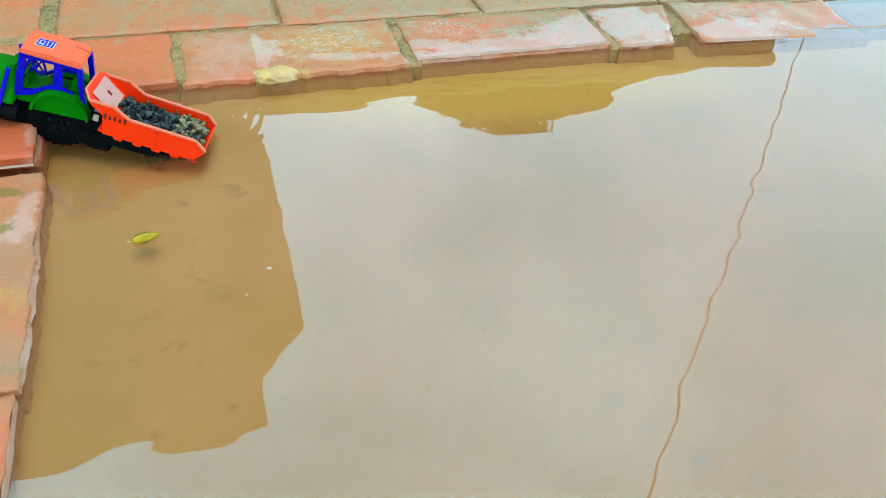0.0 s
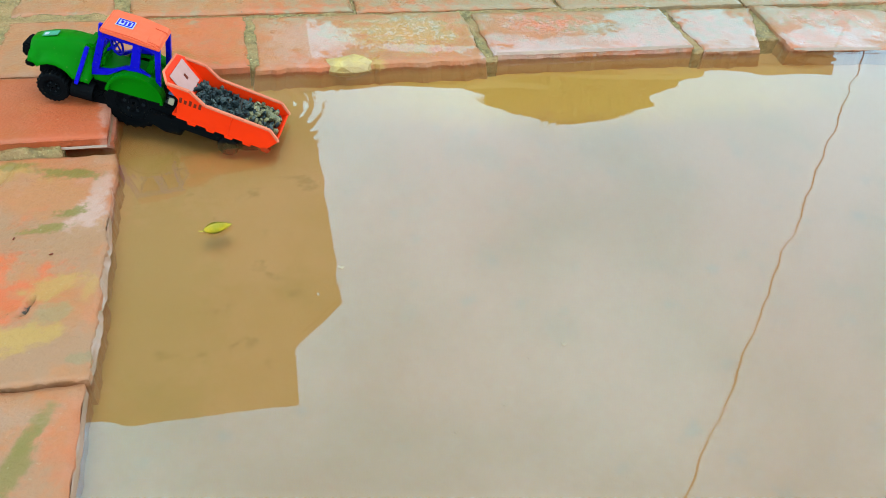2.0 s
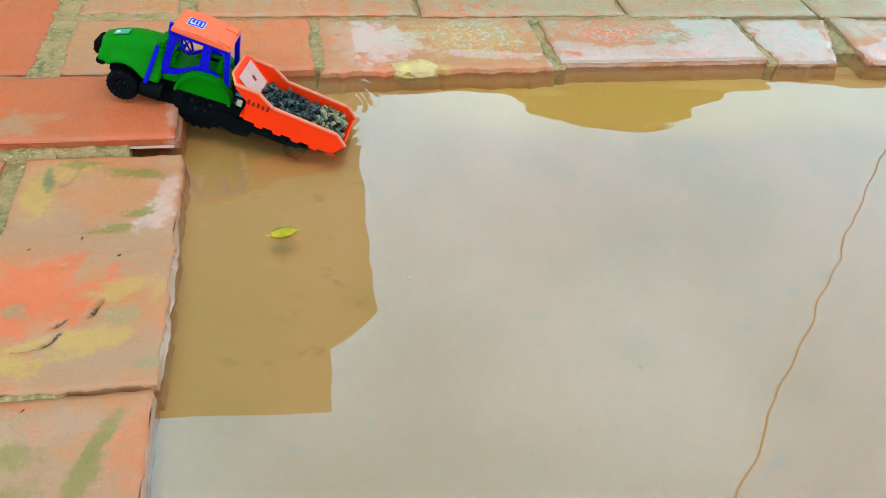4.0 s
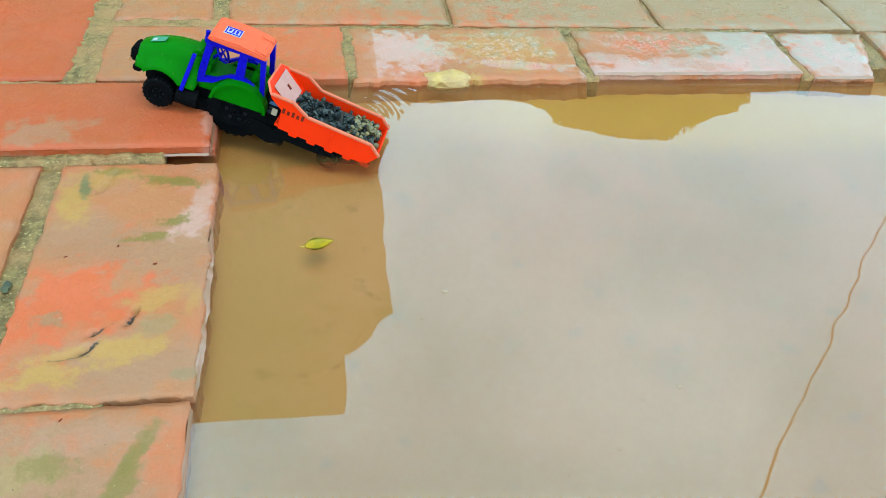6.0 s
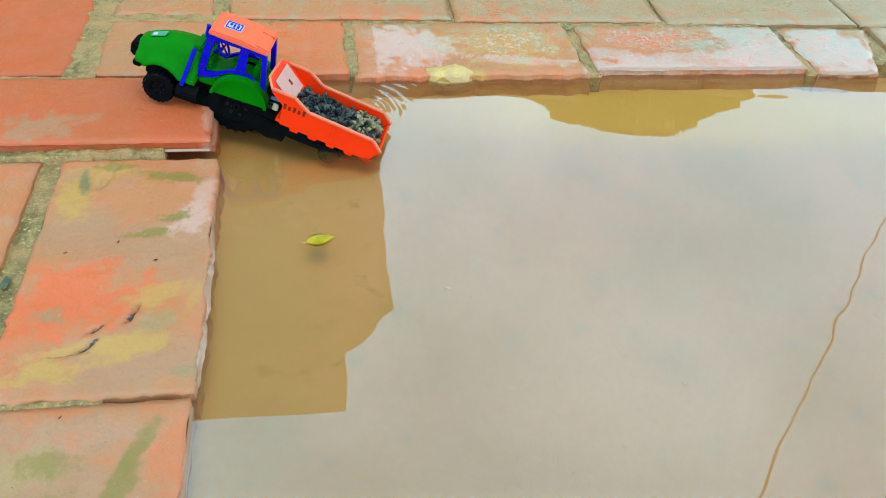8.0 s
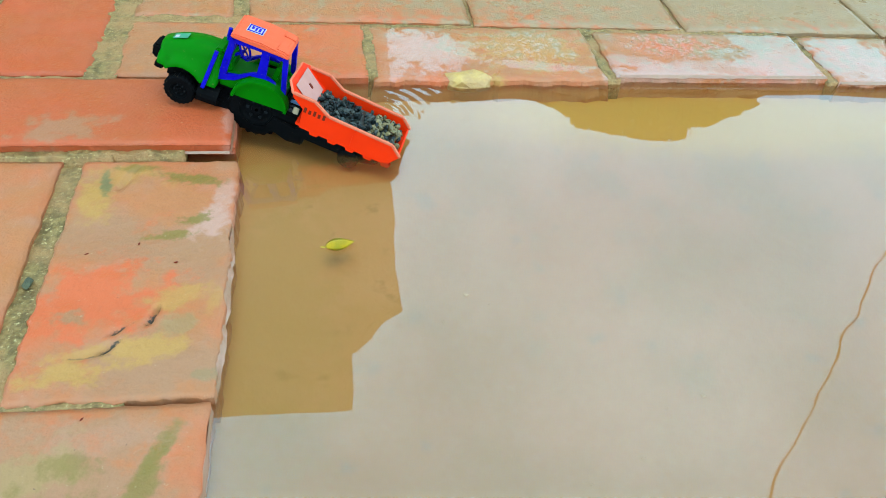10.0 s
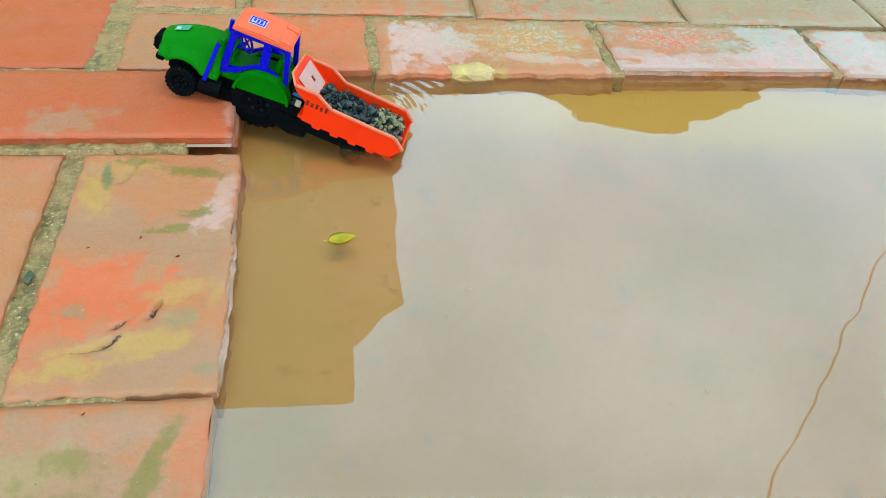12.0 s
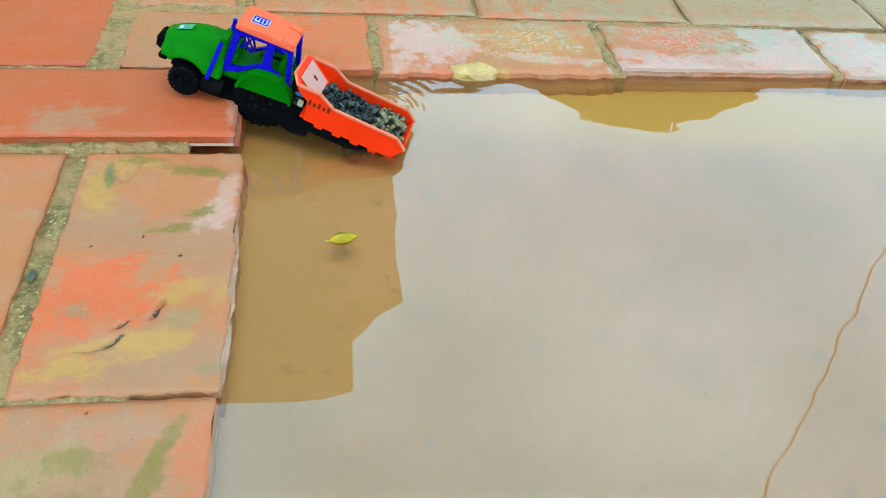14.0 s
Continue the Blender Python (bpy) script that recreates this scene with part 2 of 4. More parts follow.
def mud_material():
    m, n, l, b = material("muddy_ground")
    v = place(n)
    c = mix(n, l, noise_fac(n, l, v, 5, 0.32, 0.62, 5), (0.385, 0.187, 0.036), (0.495, 0.232, 0.094))
    c = mix(n, l, math_node(n, l, "MULTIPLY", noise_fac(n, l, v, 0.7, 0.40, 0.66, 5), 0.35), c, (0.40, 0.205, 0.055))
    c = mix(n, l, math_node(n, l, "MULTIPLY", noise_fac(n, l, v, 17, 0.55, 0.72, 3), 0.35), c, (0.30, 0.160, 0.032))
    c = mix(n, l, math_node(n, l, "MULTIPLY", noise_fac(n, l, v, 42, 0.62, 0.74, 4), 0.42), c, (0.19, 0.10, 0.022))
    # shading of deeper water by the corner and edge brick, painted into the mud
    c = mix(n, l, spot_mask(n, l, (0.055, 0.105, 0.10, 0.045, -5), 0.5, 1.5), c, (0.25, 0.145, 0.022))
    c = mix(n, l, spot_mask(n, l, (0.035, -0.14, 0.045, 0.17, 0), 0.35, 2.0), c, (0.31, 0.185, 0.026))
    # golden patch painted into the mud to brighten the tree's reflection above it
    c = mix(n, l, spot_mask(n, l, (0.48, 0.105, 0.30, 0.065, -3), 0.75, 1.0), c, (0.58, 0.325, 0.055))
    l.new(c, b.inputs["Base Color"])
    b.inputs["Roughness"].default_value = 0.9
    bump(n, l, b, noise_fac(n, l, v, 90, 0.2, 0.8, 5), 0.25, 0.002)
    return m


def water_material():
    m, n, l, b = material("muddy_water")
    n.remove(b)
    v = place(n)
    out = n["Material Output"]
    clear = n.new("ShaderNodeBsdfTransparent")
    clear.inputs[0].default_value = (0.97, 0.94, 0.86, 1)
    silt = n.new("ShaderNodeBsdfDiffuse")
    silt.inputs[0].default_value = (0.385, 0.182, 0.062, 1)
    body = n.new("ShaderNodeMixShader")
    body.inputs[0].default_value = 0.10
    l.new(clear.outputs[0], body.inputs[1])
    l.new(silt.outputs[0], body.inputs[2])
    gloss = n.new("ShaderNodeBsdfGlossy")
    gloss.inputs["Roughness"].default_value = 0.0
    fres = n.new("ShaderNodeFresnel")
    fres.inputs["IOR"].default_value = 1.73
    mp = n.new("ShaderNodeMapping")
    mp.inputs["Scale"].default_value = (14, 34, 10)
    mp.inputs["Rotation"].default_value = (0, 0, radians(15))
    l.new(v, mp.inputs[0])
    k = n.new("ShaderNodeBump")
    k.inputs["Strength"].default_value, k.inputs["Distance"].default_value = 1.0, 0.00014
    off = n.new("ShaderNodeVectorMath")
    off.operation = "SUBTRACT"
    off.inputs[1].default_value = (0.115, 0.090, 0.0)
    l.new(v, off.inputs[0])
    far = n.new("ShaderNodeVectorMath")
    far.operation = "LENGTH"
    l.new(off.outputs[0], far.inputs[0])
    wave = math_node(n, l, "SINE", math_node(n, l, "MULTIPLY", far.outputs["Value"], 560.0))
    fade = n.new("ShaderNodeMapRange")
    fade.interpolation_type = "SMOOTHSTEP"
    fade.inputs[1].default_value, fade.inputs[2].default_value = 0.105, 0.02
    fade.inputs[3].default_value, fade.inputs[4].default_value = 0.0, 0.9
    l.new(far.outputs["Value"], fade.inputs[0])
    ring = math_node(n, l, "MULTIPLY", wave, fade.outputs[0])
    ring = math_node(n, l, "MULTIPLY", ring, noise_fac(n, l, v, 30, 0.35, 0.65, 2))
    calm = noise_fac(n, l, mp.outputs[0], 1.0, 0.0, 1.0, 0, 0.45, 0.0)
    l.new(math_node(n, l, "ADD", calm, ring), k.inputs["Height"])
    l.new(k.outputs[0], gloss.inputs["Normal"])
    l.new(k.outputs[0], fres.inputs["Normal"])
    top = n.new("ShaderNodeMixShader")
    l.new(fres.outputs[0], top.inputs[0])
    l.new(body.outputs[0], top.inputs[1])
    l.new(gloss.outputs[0], top.inputs[2])
    l.new(top.outputs[0], out.inputs["Surface"])
    return m


def plastic(name, colour, rough=0.35, worn=0.25):
    m, n, l, b = material(name)
    co = n.new("ShaderNodeTexCoord").outputs["Object"]
    dark = tuple(c * 0.72 for c in colour)
    c = mix(n, l, math_node(n, l, "MULTIPLY", noise_fac(n, l, co, 70, 0.4, 0.7, 3), worn), colour, dark)
    c = mix(n, l, math_node(n, l, "MULTIPLY", noise_fac(n, l, co, 500, 0.68, 0.76, 2), worn), c, (0.16, 0.10, 0.05))
    l.new(c, b.inputs["Base Color"])
    r = n.new("ShaderNodeMapRange")
    r.inputs[3].default_value, r.inputs[4].default_value = rough - 0.08, rough + 0.15
    l.new(noise_fac(n, l, co, 160, 0.3, 0.7, 3), r.inputs[0])
    l.new(r.outputs[0], b.inputs["Roughness"])
    b.inputs["Specular IOR Level"].default_value = 0.03 if max(colour) < 0.1 else 0.07
    bump(n, l, b, noise_fac(n, l, co, 700, 0.2, 0.8, 2), 0.06, 0.0006)
    return m


def plain(name, colour, second, scale, rough, relief=0.001, strength=0.4):
    m, n, l, b = material(name)
    v, rnd = shifted(n, l)
    c = mix(n, l, noise_fac(n, l, v, scale, 0.35, 0.65, 4), colour, second)
    c = mix(n, l, math_node(n, l, "MULTIPLY", noise_fac(n, l, v, scale * 6, 0.5, 0.75, 3), 0.35), c, tuple(x * 0.6 for x in colour))
    l.new(c, b.inputs["Base Color"])
    b.inputs["Roughness"].default_value = rough
    bump(n, l, b, noise_fac(n, l, v, scale * 5, 0.2, 0.8, 4), strength, relief)
    return m


def stone_material():
    m, n, l, b = material("wet_gravel")
    v, rnd = shifted(n, l)
    pick = n.new("ShaderNodeValToRGB")
    e = pick.color_ramp.elements
    e[0].color, e[1].color = (0.004, 0.005, 0.005, 1), (0.06, 0.056, 0.042, 1)
    e.new(0.35).color = (0.008, 0.010, 0.0095, 1)
    e.new(0.65).color = (0.026, 0.030, 0.027, 1)
    l.new(rnd, pick.inputs[0])
    c = mix(n, l, math_node(n, l, "MULTIPLY", noise_fac(n, l, v, 400, 0.45, 0.7, 3), 0.5), pick.outputs[0], (0.006, 0.008, 0.008))
    l.new(c, b.inputs["Base Color"])
    b.inputs["Roughness"].default_value = 0.42
    b.inputs["Specular IOR Level"].default_value = 0.2
    bump(n, l, b, noise_fac(n, l, v, 900, 0.2, 0.8, 3), 0.4, 0.0006)
    return m


M_MORTAR, M_MUD, M_WATER = mortar_material(), mud_material(), water_material()
M_GREEN = plastic("green_plastic", (0.0008, 0.092, 0.0008), 0.38)
M_BLUE = plastic("blue_plastic", (0.002, 0.0015, 0.24), 0.35)
M_ORANGE = plastic("orange_red_plastic", (0.62, 0.019, 0.0012), 0.36, 0.15)
M_ROOF = plastic("faded_orange_plastic", (0.54, 0.072, 0.028), 0.45, 0.12)
# orange paled to paint the bright highlight along the trailer's rims
M_RIM = plastic("highlight_orange_edge", (0.46, 0.10, 0.05), 0.45, 0.2)
M_BLACK = plastic("black_rubber", (0.0016, 0.0016, 0.0018), 0.7)
M_DARK = plastic("dark_plastic", (0.008, 0.0085, 0.009), 0.5)
M_GREY = plastic("grey_plastic", (0.03, 0.032, 0.035), 0.4)
M_WHITE = plastic("white_sticker", (0.30, 0.27, 0.27), 0.4, 0.2)
M_CREAM = plastic("cream_plastic", (0.26, 0.19, 0.12), 0.5, 0.3)
M_PINK = plastic("pale_pink_sticker", (0.36, 0.16, 0.13), 0.45, 0.3)
M_SKYBLUE = plastic("pale_blue_plastic", (0.07, 0.14, 0.26), 0.4)
M_TEAL = plastic("pale_green_sticker", (0.035, 0.16, 0.09), 0.4)
M_MARK = plastic("dark_print", (0.11, 0.012, 0.004), 0.5)
M_STONE = stone_material()
M_GRIT = plain("tan_gravel", (0.16, 0.105, 0.034), (0.07, 0.052, 0.02), 160, 0.6, 0.0006)
M_LEAF = plain("yellow_green_leaf", (0.52, 0.31, 0.003), (0.37, 0.25, 0.003), 120, 0.4, 0.0003)
M_FOLIAGE = plain("tree_leaves", (0.30, 0.195, 0.012), (0.36, 0.225, 0.014), 6, 0.6)
M_BARK = plain("tree_bark", (0.12, 0.08, 0.05), (0.18, 0.13, 0.09), 12, 0.9, 0.01)
M_PLASTER = plain("ochre_plaster", (0.46, 0.29, 0.15), (0.40, 0.25, 0.13), 1.5, 0.85, 0.004)
M_WALL = plain("old_brick_wall", (0.38, 0.25, 0.09), (0.33, 0.205, 0.075), 2.0, 0.85, 0.004)
M_FOAM = plain("white_foam", (0.34, 0.21, 0.125), (0.30, 0.18, 0.11), 300, 0.95, 0.0003)
M_CHIP = plain("yellow_sandstone", (0.42, 0.235, 0.055), (0.30, 0.155, 0.05), 60, 0.55)
M_LUMP = plain("pale_mortar", (0.16, 0.145, 0.11), (0.24, 0.21, 0.16), 120, 0.7)
M_LIP = plain("wet_brick_lip", (0.25, 0.105, 0.06), (0.21, 0.095, 0.045), 60, 0.4, 0.0003, 0.2)
for node in M_LIP.node_tree.nodes:
    if node.type == "BSDF_PRINCIPLED":
        node.inputs["Coat Weight"].default_value, node.inputs["Coat Roughness"].default_value = 0.28, 0.15
M_CABLE = plain("cable_rubber", (0.03, 0.03, 0.03), (0.05, 0.05, 0.05), 30, 0.6)


# ---------------------------------------------------------------- mesh helpers
def part(name, bm, mat, parent=None, label="", smooth=False):
    bmesh.ops.recalc_face_normals(bm, faces=bm.faces)
    me = bpy.data.meshes.new(name)
    bm.to_mesh(me)
    bm.free()
    me.materials.append(mat)
    if smooth:
        me.shade_smooth()
    ob = new(name, me)
    ob.parent = parent
    return tagged(ob, label)


def thing(name, m, label, category, group=""):
    ob = new(name)
    ob.empty_display_size = 0.02
    ob.matrix_world = m
    return tagged(ob, label, category, group)


def bevelled(bm, width, seg=2):
    bmesh.ops.bevel(bm, geom=list(bm.edges), offset=width, segments=seg, affect="EDGES", clamp_overlap=True)
    return bm


def box(x0, x1, y0, y1, z0, z1, bevel=0.0, seg=2, bm=None):
    bm = bm or bmesh.new()
    r = bmesh.ops.create_cube(bm, size=1.0)
    for v in r["verts"]:
        v.co = Vector(((x0 + x1) / 2 + v.co.x * (x1 - x0), (y0 + y1) / 2 + v.co.y * (y1 - y0), (z0 + z1) / 2 + v.co.z * (z1 - z0)))
    return bevelled(bm, bevel, seg) if bevel else bm


def prism(profile, y0, y1, bevel=0.0, bm=None):
    """A side outline of (x, z), pulled from y0 to y1."""
    bm = bm or bmesh.new()
    a = [bm.verts.new((x, y0, z)) for x, z in profile]
    b = [bm.verts.new((x, y1, z)) for x, z in profile]
    bm.faces.new(a)
    bm.faces.new(b[::-1])
    for i in range(len(a)):
        j = (i + 1) % len(a)
        bm.faces.new((a[i], b[i], b[j], a[j]))
    bmesh.ops.recalc_face_normals(bm, faces=bm.faces)
    return bevelled(bm, bevel) if bevel else bm


def rod(points, r, seg=10, bm=None):
    """A round bar along points."""
    bm = bm or bmesh.new()
    pts = [Vector(p) for p in points]
    rings = []
    for i, p in enumerate(pts):
        d = (pts[min(i + 1, len(pts) - 1)] - pts[max(i - 1, 0)]).normalized()
        q = d.to_track_quat("Z", "Y")
        rings.append([bm.verts.new(p + q @ Vector((r * math.cos(2 * math.pi * k / seg), r * math.sin(2 * math.pi * k / seg), 0))) for k in range(seg)])
    for a, b in zip(rings, rings[1:]):
        for k in range(seg):
            bm.faces.new((a[k], a[(k + 1) % seg], b[(k + 1) % seg], b[k]))
    bm.faces.new(rings[0])
    bm.faces.new(rings[-1][::-1])
    return bm


def flat_bar(p0, p1, w, t, bevel=0.0004):
    """A bar of section w by t between two points, its broad side to local y."""
    p0, p1 = Vector(p0), Vector(p1)
    d = p1 - p0
    x = Vector((0, 1, 0)).cross(d).normalized()
    y = d.cross(x).normalized()
    bm = bmesh.new()
    vs = [[bm.verts.new(p + x * a * w / 2 + y * b * t / 2) for a, b in ((-1, -1), (1, -1), (1, 1), (-1, 1))] for p in (p0, p1)]
    for k in range(4):
        bm.faces.new((vs[0][k], vs[0][(k + 1) % 4], vs[1][(k + 1) % 4], vs[1][k]))
    bm.faces.new(vs[0])
    bm.faces.new(vs[1][::-1])
    return bevelled(bm, bevel)


def loft(sections, cap=True):
    bm = bmesh.new()
    rows = [[bm.verts.new(p) for p in s] for s in sections]
    for a, b in zip(rows, rows[1:]):
        for k in range(len(a) - 1):
            bm.faces.new((a[k], a[k + 1], b[k + 1], b[k]))
    if cap:
        bm.faces.new(rows[0])
        bm.faces.new(rows[-1][::-1])
    return bm


def lathe_y(profile, seg=32, notch=0.0, cx=0.0, cz=0.0):
    """A ring of profile (y, r) turned about the y axis; notch cuts treads into its widest part."""
    bm = bmesh.new()
    rmax = max(r for y, r in profile)
    rings = []
    for k in range(seg):
        a = 2 * math.pi * k / seg
        ring = []
        for y, r in profile:
            rr = r - (notch if k % 2 and r > rmax * 0.93 else 0.0)
            ring.append(bm.verts.new((cx + rr * math.cos(a), y, cz + rr * math.sin(a))))
        rings.append(ring)
    for k in range(seg):
        a, b = rings[k], rings[(k + 1) % seg]
        for i in range(len(profile)):
            j = (i + 1) % len(profile)
            bm.faces.new((a[i], b[i], b[j], a[j]))
    return bm


# ---------------------------------------------------------------- ground, puddle, far things
def axis(fine0, fine1, step, far, grow=1.35):
    a = list(np.arange(fine0, fine1 + step / 2, step))
    s, lo, hi = step, [], []
    x = fine1
    while x < far:
        s *= grow
        x += s
        hi.append(x)
    s, x = step, fine0
    while x > -far:
        s *= grow
        x -= s
        lo.append(x)
    return lo[::-1] + a + hi


def ground_height(x, y):
    """The muddy floor of the puddle, rising to dry ground some metres away."""
    d = math.hypot(x - 1.6, y + 1.3)
    rise = min(max((d - 2.25) / 1.2, 0.0), 1.0)
    z = -0.017 + 0.0016 * noise.noise(Vector((x * 9, y * 9, 0.3))) + 0.022 * rise * rise * (3 - 2 * rise)
    return z + (0.02 * noise.noise(Vector((x * 0.4, y * 0.4, 3))) if d > 6.0 else 0.0)


def ground():
    xs, ys = axis(-0.4, 1.3, 0.02, 900), axis(-0.7, 0.5, 0.02, 900)
    verts = [(x, y, ground_height(x, y)) for y in ys for x in xs]
    w = len(xs)
    faces = [(j * w + i, j * w + i + 1, (j + 1) * w + i + 1, (j + 1) * w + i) for j in range(len(ys) - 1) for i in range(w - 1)]
    me = bpy.data.meshes.new("ground")
    me.from_pydata(verts, [], faces)
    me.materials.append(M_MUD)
    me.shade_smooth()
    tagged(new("ground", me), "brown silty mud floor under the puddle", "ground", kind="structure")


def water():
    bm = bmesh.new()
    n, vs = 72, []
    for k in range(n):
        a = 2 * math.pi * k / n
        r = 2.95 + 0.2 * noise.noise(Vector((math.cos(a) * 2, math.sin(a) * 2, 5)))
        vs.append(bm.verts.new((1.6 + r * math.cos(a), -1.3 + r * math.sin(a), 0)))
    bm.faces.new(vs)
    ob = part("water", bm, M_WATER)
    tagged(ob, "still muddy rainwater puddle mirroring a grey sky", "puddle", kind="structure")


def house():
    h = thing("house", pose(0, 3.6, 0), "plain ochre plastered house with a lean-to beside it", "house")
    bm = prism([(-5.0, 0), (0.26, 0), (0.26, 5.04), (-5.0, 5.04)], 0, 4.0)
    part("wall", bm, M_PLASTER, h)
    part("parapet", box(-5.003, 0.263, -0.003, 0.14, 4.9, 5.043), M_PLASTER, h)
    bm = prism([(0.262, 0), (0.37, 0), (0.42, 2.0), (0.52, 2.8), (0.60, 3.85), (0.262, 4.26)], 0.02, 2.4)
    part("lean_to", bm, M_PLASTER, h)
    bm = prism([(0.262, 4.262), (0.605, 3.852), (0.63, 3.92), (0.262, 4.345)], 0.0, 2.5)
    part("roof", bm, M_PLASTER, h)


def boundary_wall():
    w = thing("boundary_wall", pose(0, 4.4, 0), "weathered brown boundary wall of plastered brick", "wall")
    part("wall", box(0.45, 4.74, 0, 0.23, 0, 2.47), M_WALL, w)
    part("coping", box(0.45, 4.77, -0.03, 0.26, 2.474, 2.55, 0.01), M_WALL, w)


def tree():
    t = thing("tree", pose(3.62, 6.4, 0), "leafy green tree behind the boundary wall", "tree")
    part("trunk", rod([(0, 0, -0.02), (0.03, 0.02, 0.8), (0.0, 0.0, 1.7), (0.05, 0.0, 2.4)], 0.09, 12), M_BARK, t, smooth=True)
    for dx, dy, dz in ((-0.7, 0.1, 0.7), (0.7, -0.1, 0.7), (0.1, 0.6, 0.9), (-0.1, -0.6, 0.8)):
        part("limb", rod([(0.02, 0, 1.7), (dx * 0.5, dy * 0.5, 1.9 + dz * 0.4), (dx, dy, 2.1 + dz)], 0.035, 8), M_BARK, t, smooth=True)
    rng = random.Random(4)
    bm = bmesh.new()
    for _ in range(80000):
        u, a = rng.random() ** 0.24, rng.uniform(0, 2 * math.pi)
        c = rng.uniform(-1, 1)
        s = math.sqrt(1 - c * c)
        p = Vector((1.55 * u * s * math.cos(a) - 0.15, 0.95 * u * s * math.sin(a), 2.78 + 1.36 * u * c - 0.12 * math.cos(a) * u * s))
        if p.z < 1.6:
            continue
        q = Euler((rng.uniform(-1, 1), rng.uniform(-1, 1), rng.uniform(0, 6.3))).to_matrix()
        k = rng.uniform(0.028, 0.055)
        vs = [bm.verts.new(p + q @ Vector(v) * k) for v in ((-1, 0, 0), (-0.2, -0.45, 0.08), (1, 0, -0.1), (-0.2, 0.45, 0.08))]
        bm.faces.new(vs)
    tagged(part("crown", bm, M_FOLIAGE, t), kind="stuff")


def cable():
    pts = []
    for k in range(41):
        d = -2.5 + 11 * k / 40
        pts.append((1.227 + d * 0.687, 0.43 + d * 0.727, 1.70))
    c = thing("overhead_cable", pose(0, 0, 0), "thin black overhead cable stretched between two poles", "cable")
    part("wire", rod(pts, 0.0036, 8), M_CABLE, c)
    for d in (-2.5, 8.5):
        x, y = 1.227 + d * 0.687, 0.43 + d * 0.727
        p = thing("utility_pole", pose(x + 0.07, y - 0.07, 0), "plain round wooden pole that carries the cable", "pole", "cable poles")
        part("post", rod([(0, 0, -0.03), (0, 0, 1.95)], 0.05, 14), M_BARK, p)
        part("hook", rod([(0, 0, 1.69), (-0.072, 0.072, 1.705)], 0.008, 8), M_GREY, p)


ground()
water()
house()
boundary_wall()
tree()
cable()


# ---------------------------------------------------------------- toy tractor (centimetres in, metres out)
def cm(seq):
    return [tuple(v * 0.01 for v in p) for p in seq]


def wheel(parent, x, y, r, w, name="wheel", z=None):
    e = new(name)
    e.parent = parent
    e.location = (x * 0.01, y * 0.01, (r if z is None else z) * 0.01)
    s = 1 if y > 0 else -1
    p = [(-w / 2, r * 0.58), (-w / 2, r * 0.86), (-w * 0.36, r), (w * 0.36, r), (w / 2, r * 0.86), (w / 2, r * 0.58)]
    part("tyre", lathe_y(cm(p), 44, r * 0.0008), M_BLACK, e)
    p = [(-w * 0.32, r * 0.06), (-w * 0.32, r * 0.585), (w * 0.40, r * 0.585), (w * 0.38, r * 0.5), (w * 0.22, r * 0.42), (w * 0.24, r * 0.2), (w * 0.42, r * 0.16), (w * 0.42, r * 0.06)]
    part("rim", lathe_y([(a * s * 0.01, b * 0.01) for a, b in p], 28), M_BLACK, e, smooth=False)
    for k in range(6):
        a = 2 * math.pi * k / 6
        q = Vector((math.cos(a) * r * 0.31, s * w * 0.22, math.sin(a) * r * 0.31)) * 0.01
        part("nut", rod([q, q + Vector((0, s * 0.0012, 0))], r * 0.0006, 8), M_DARK, e)
    return e


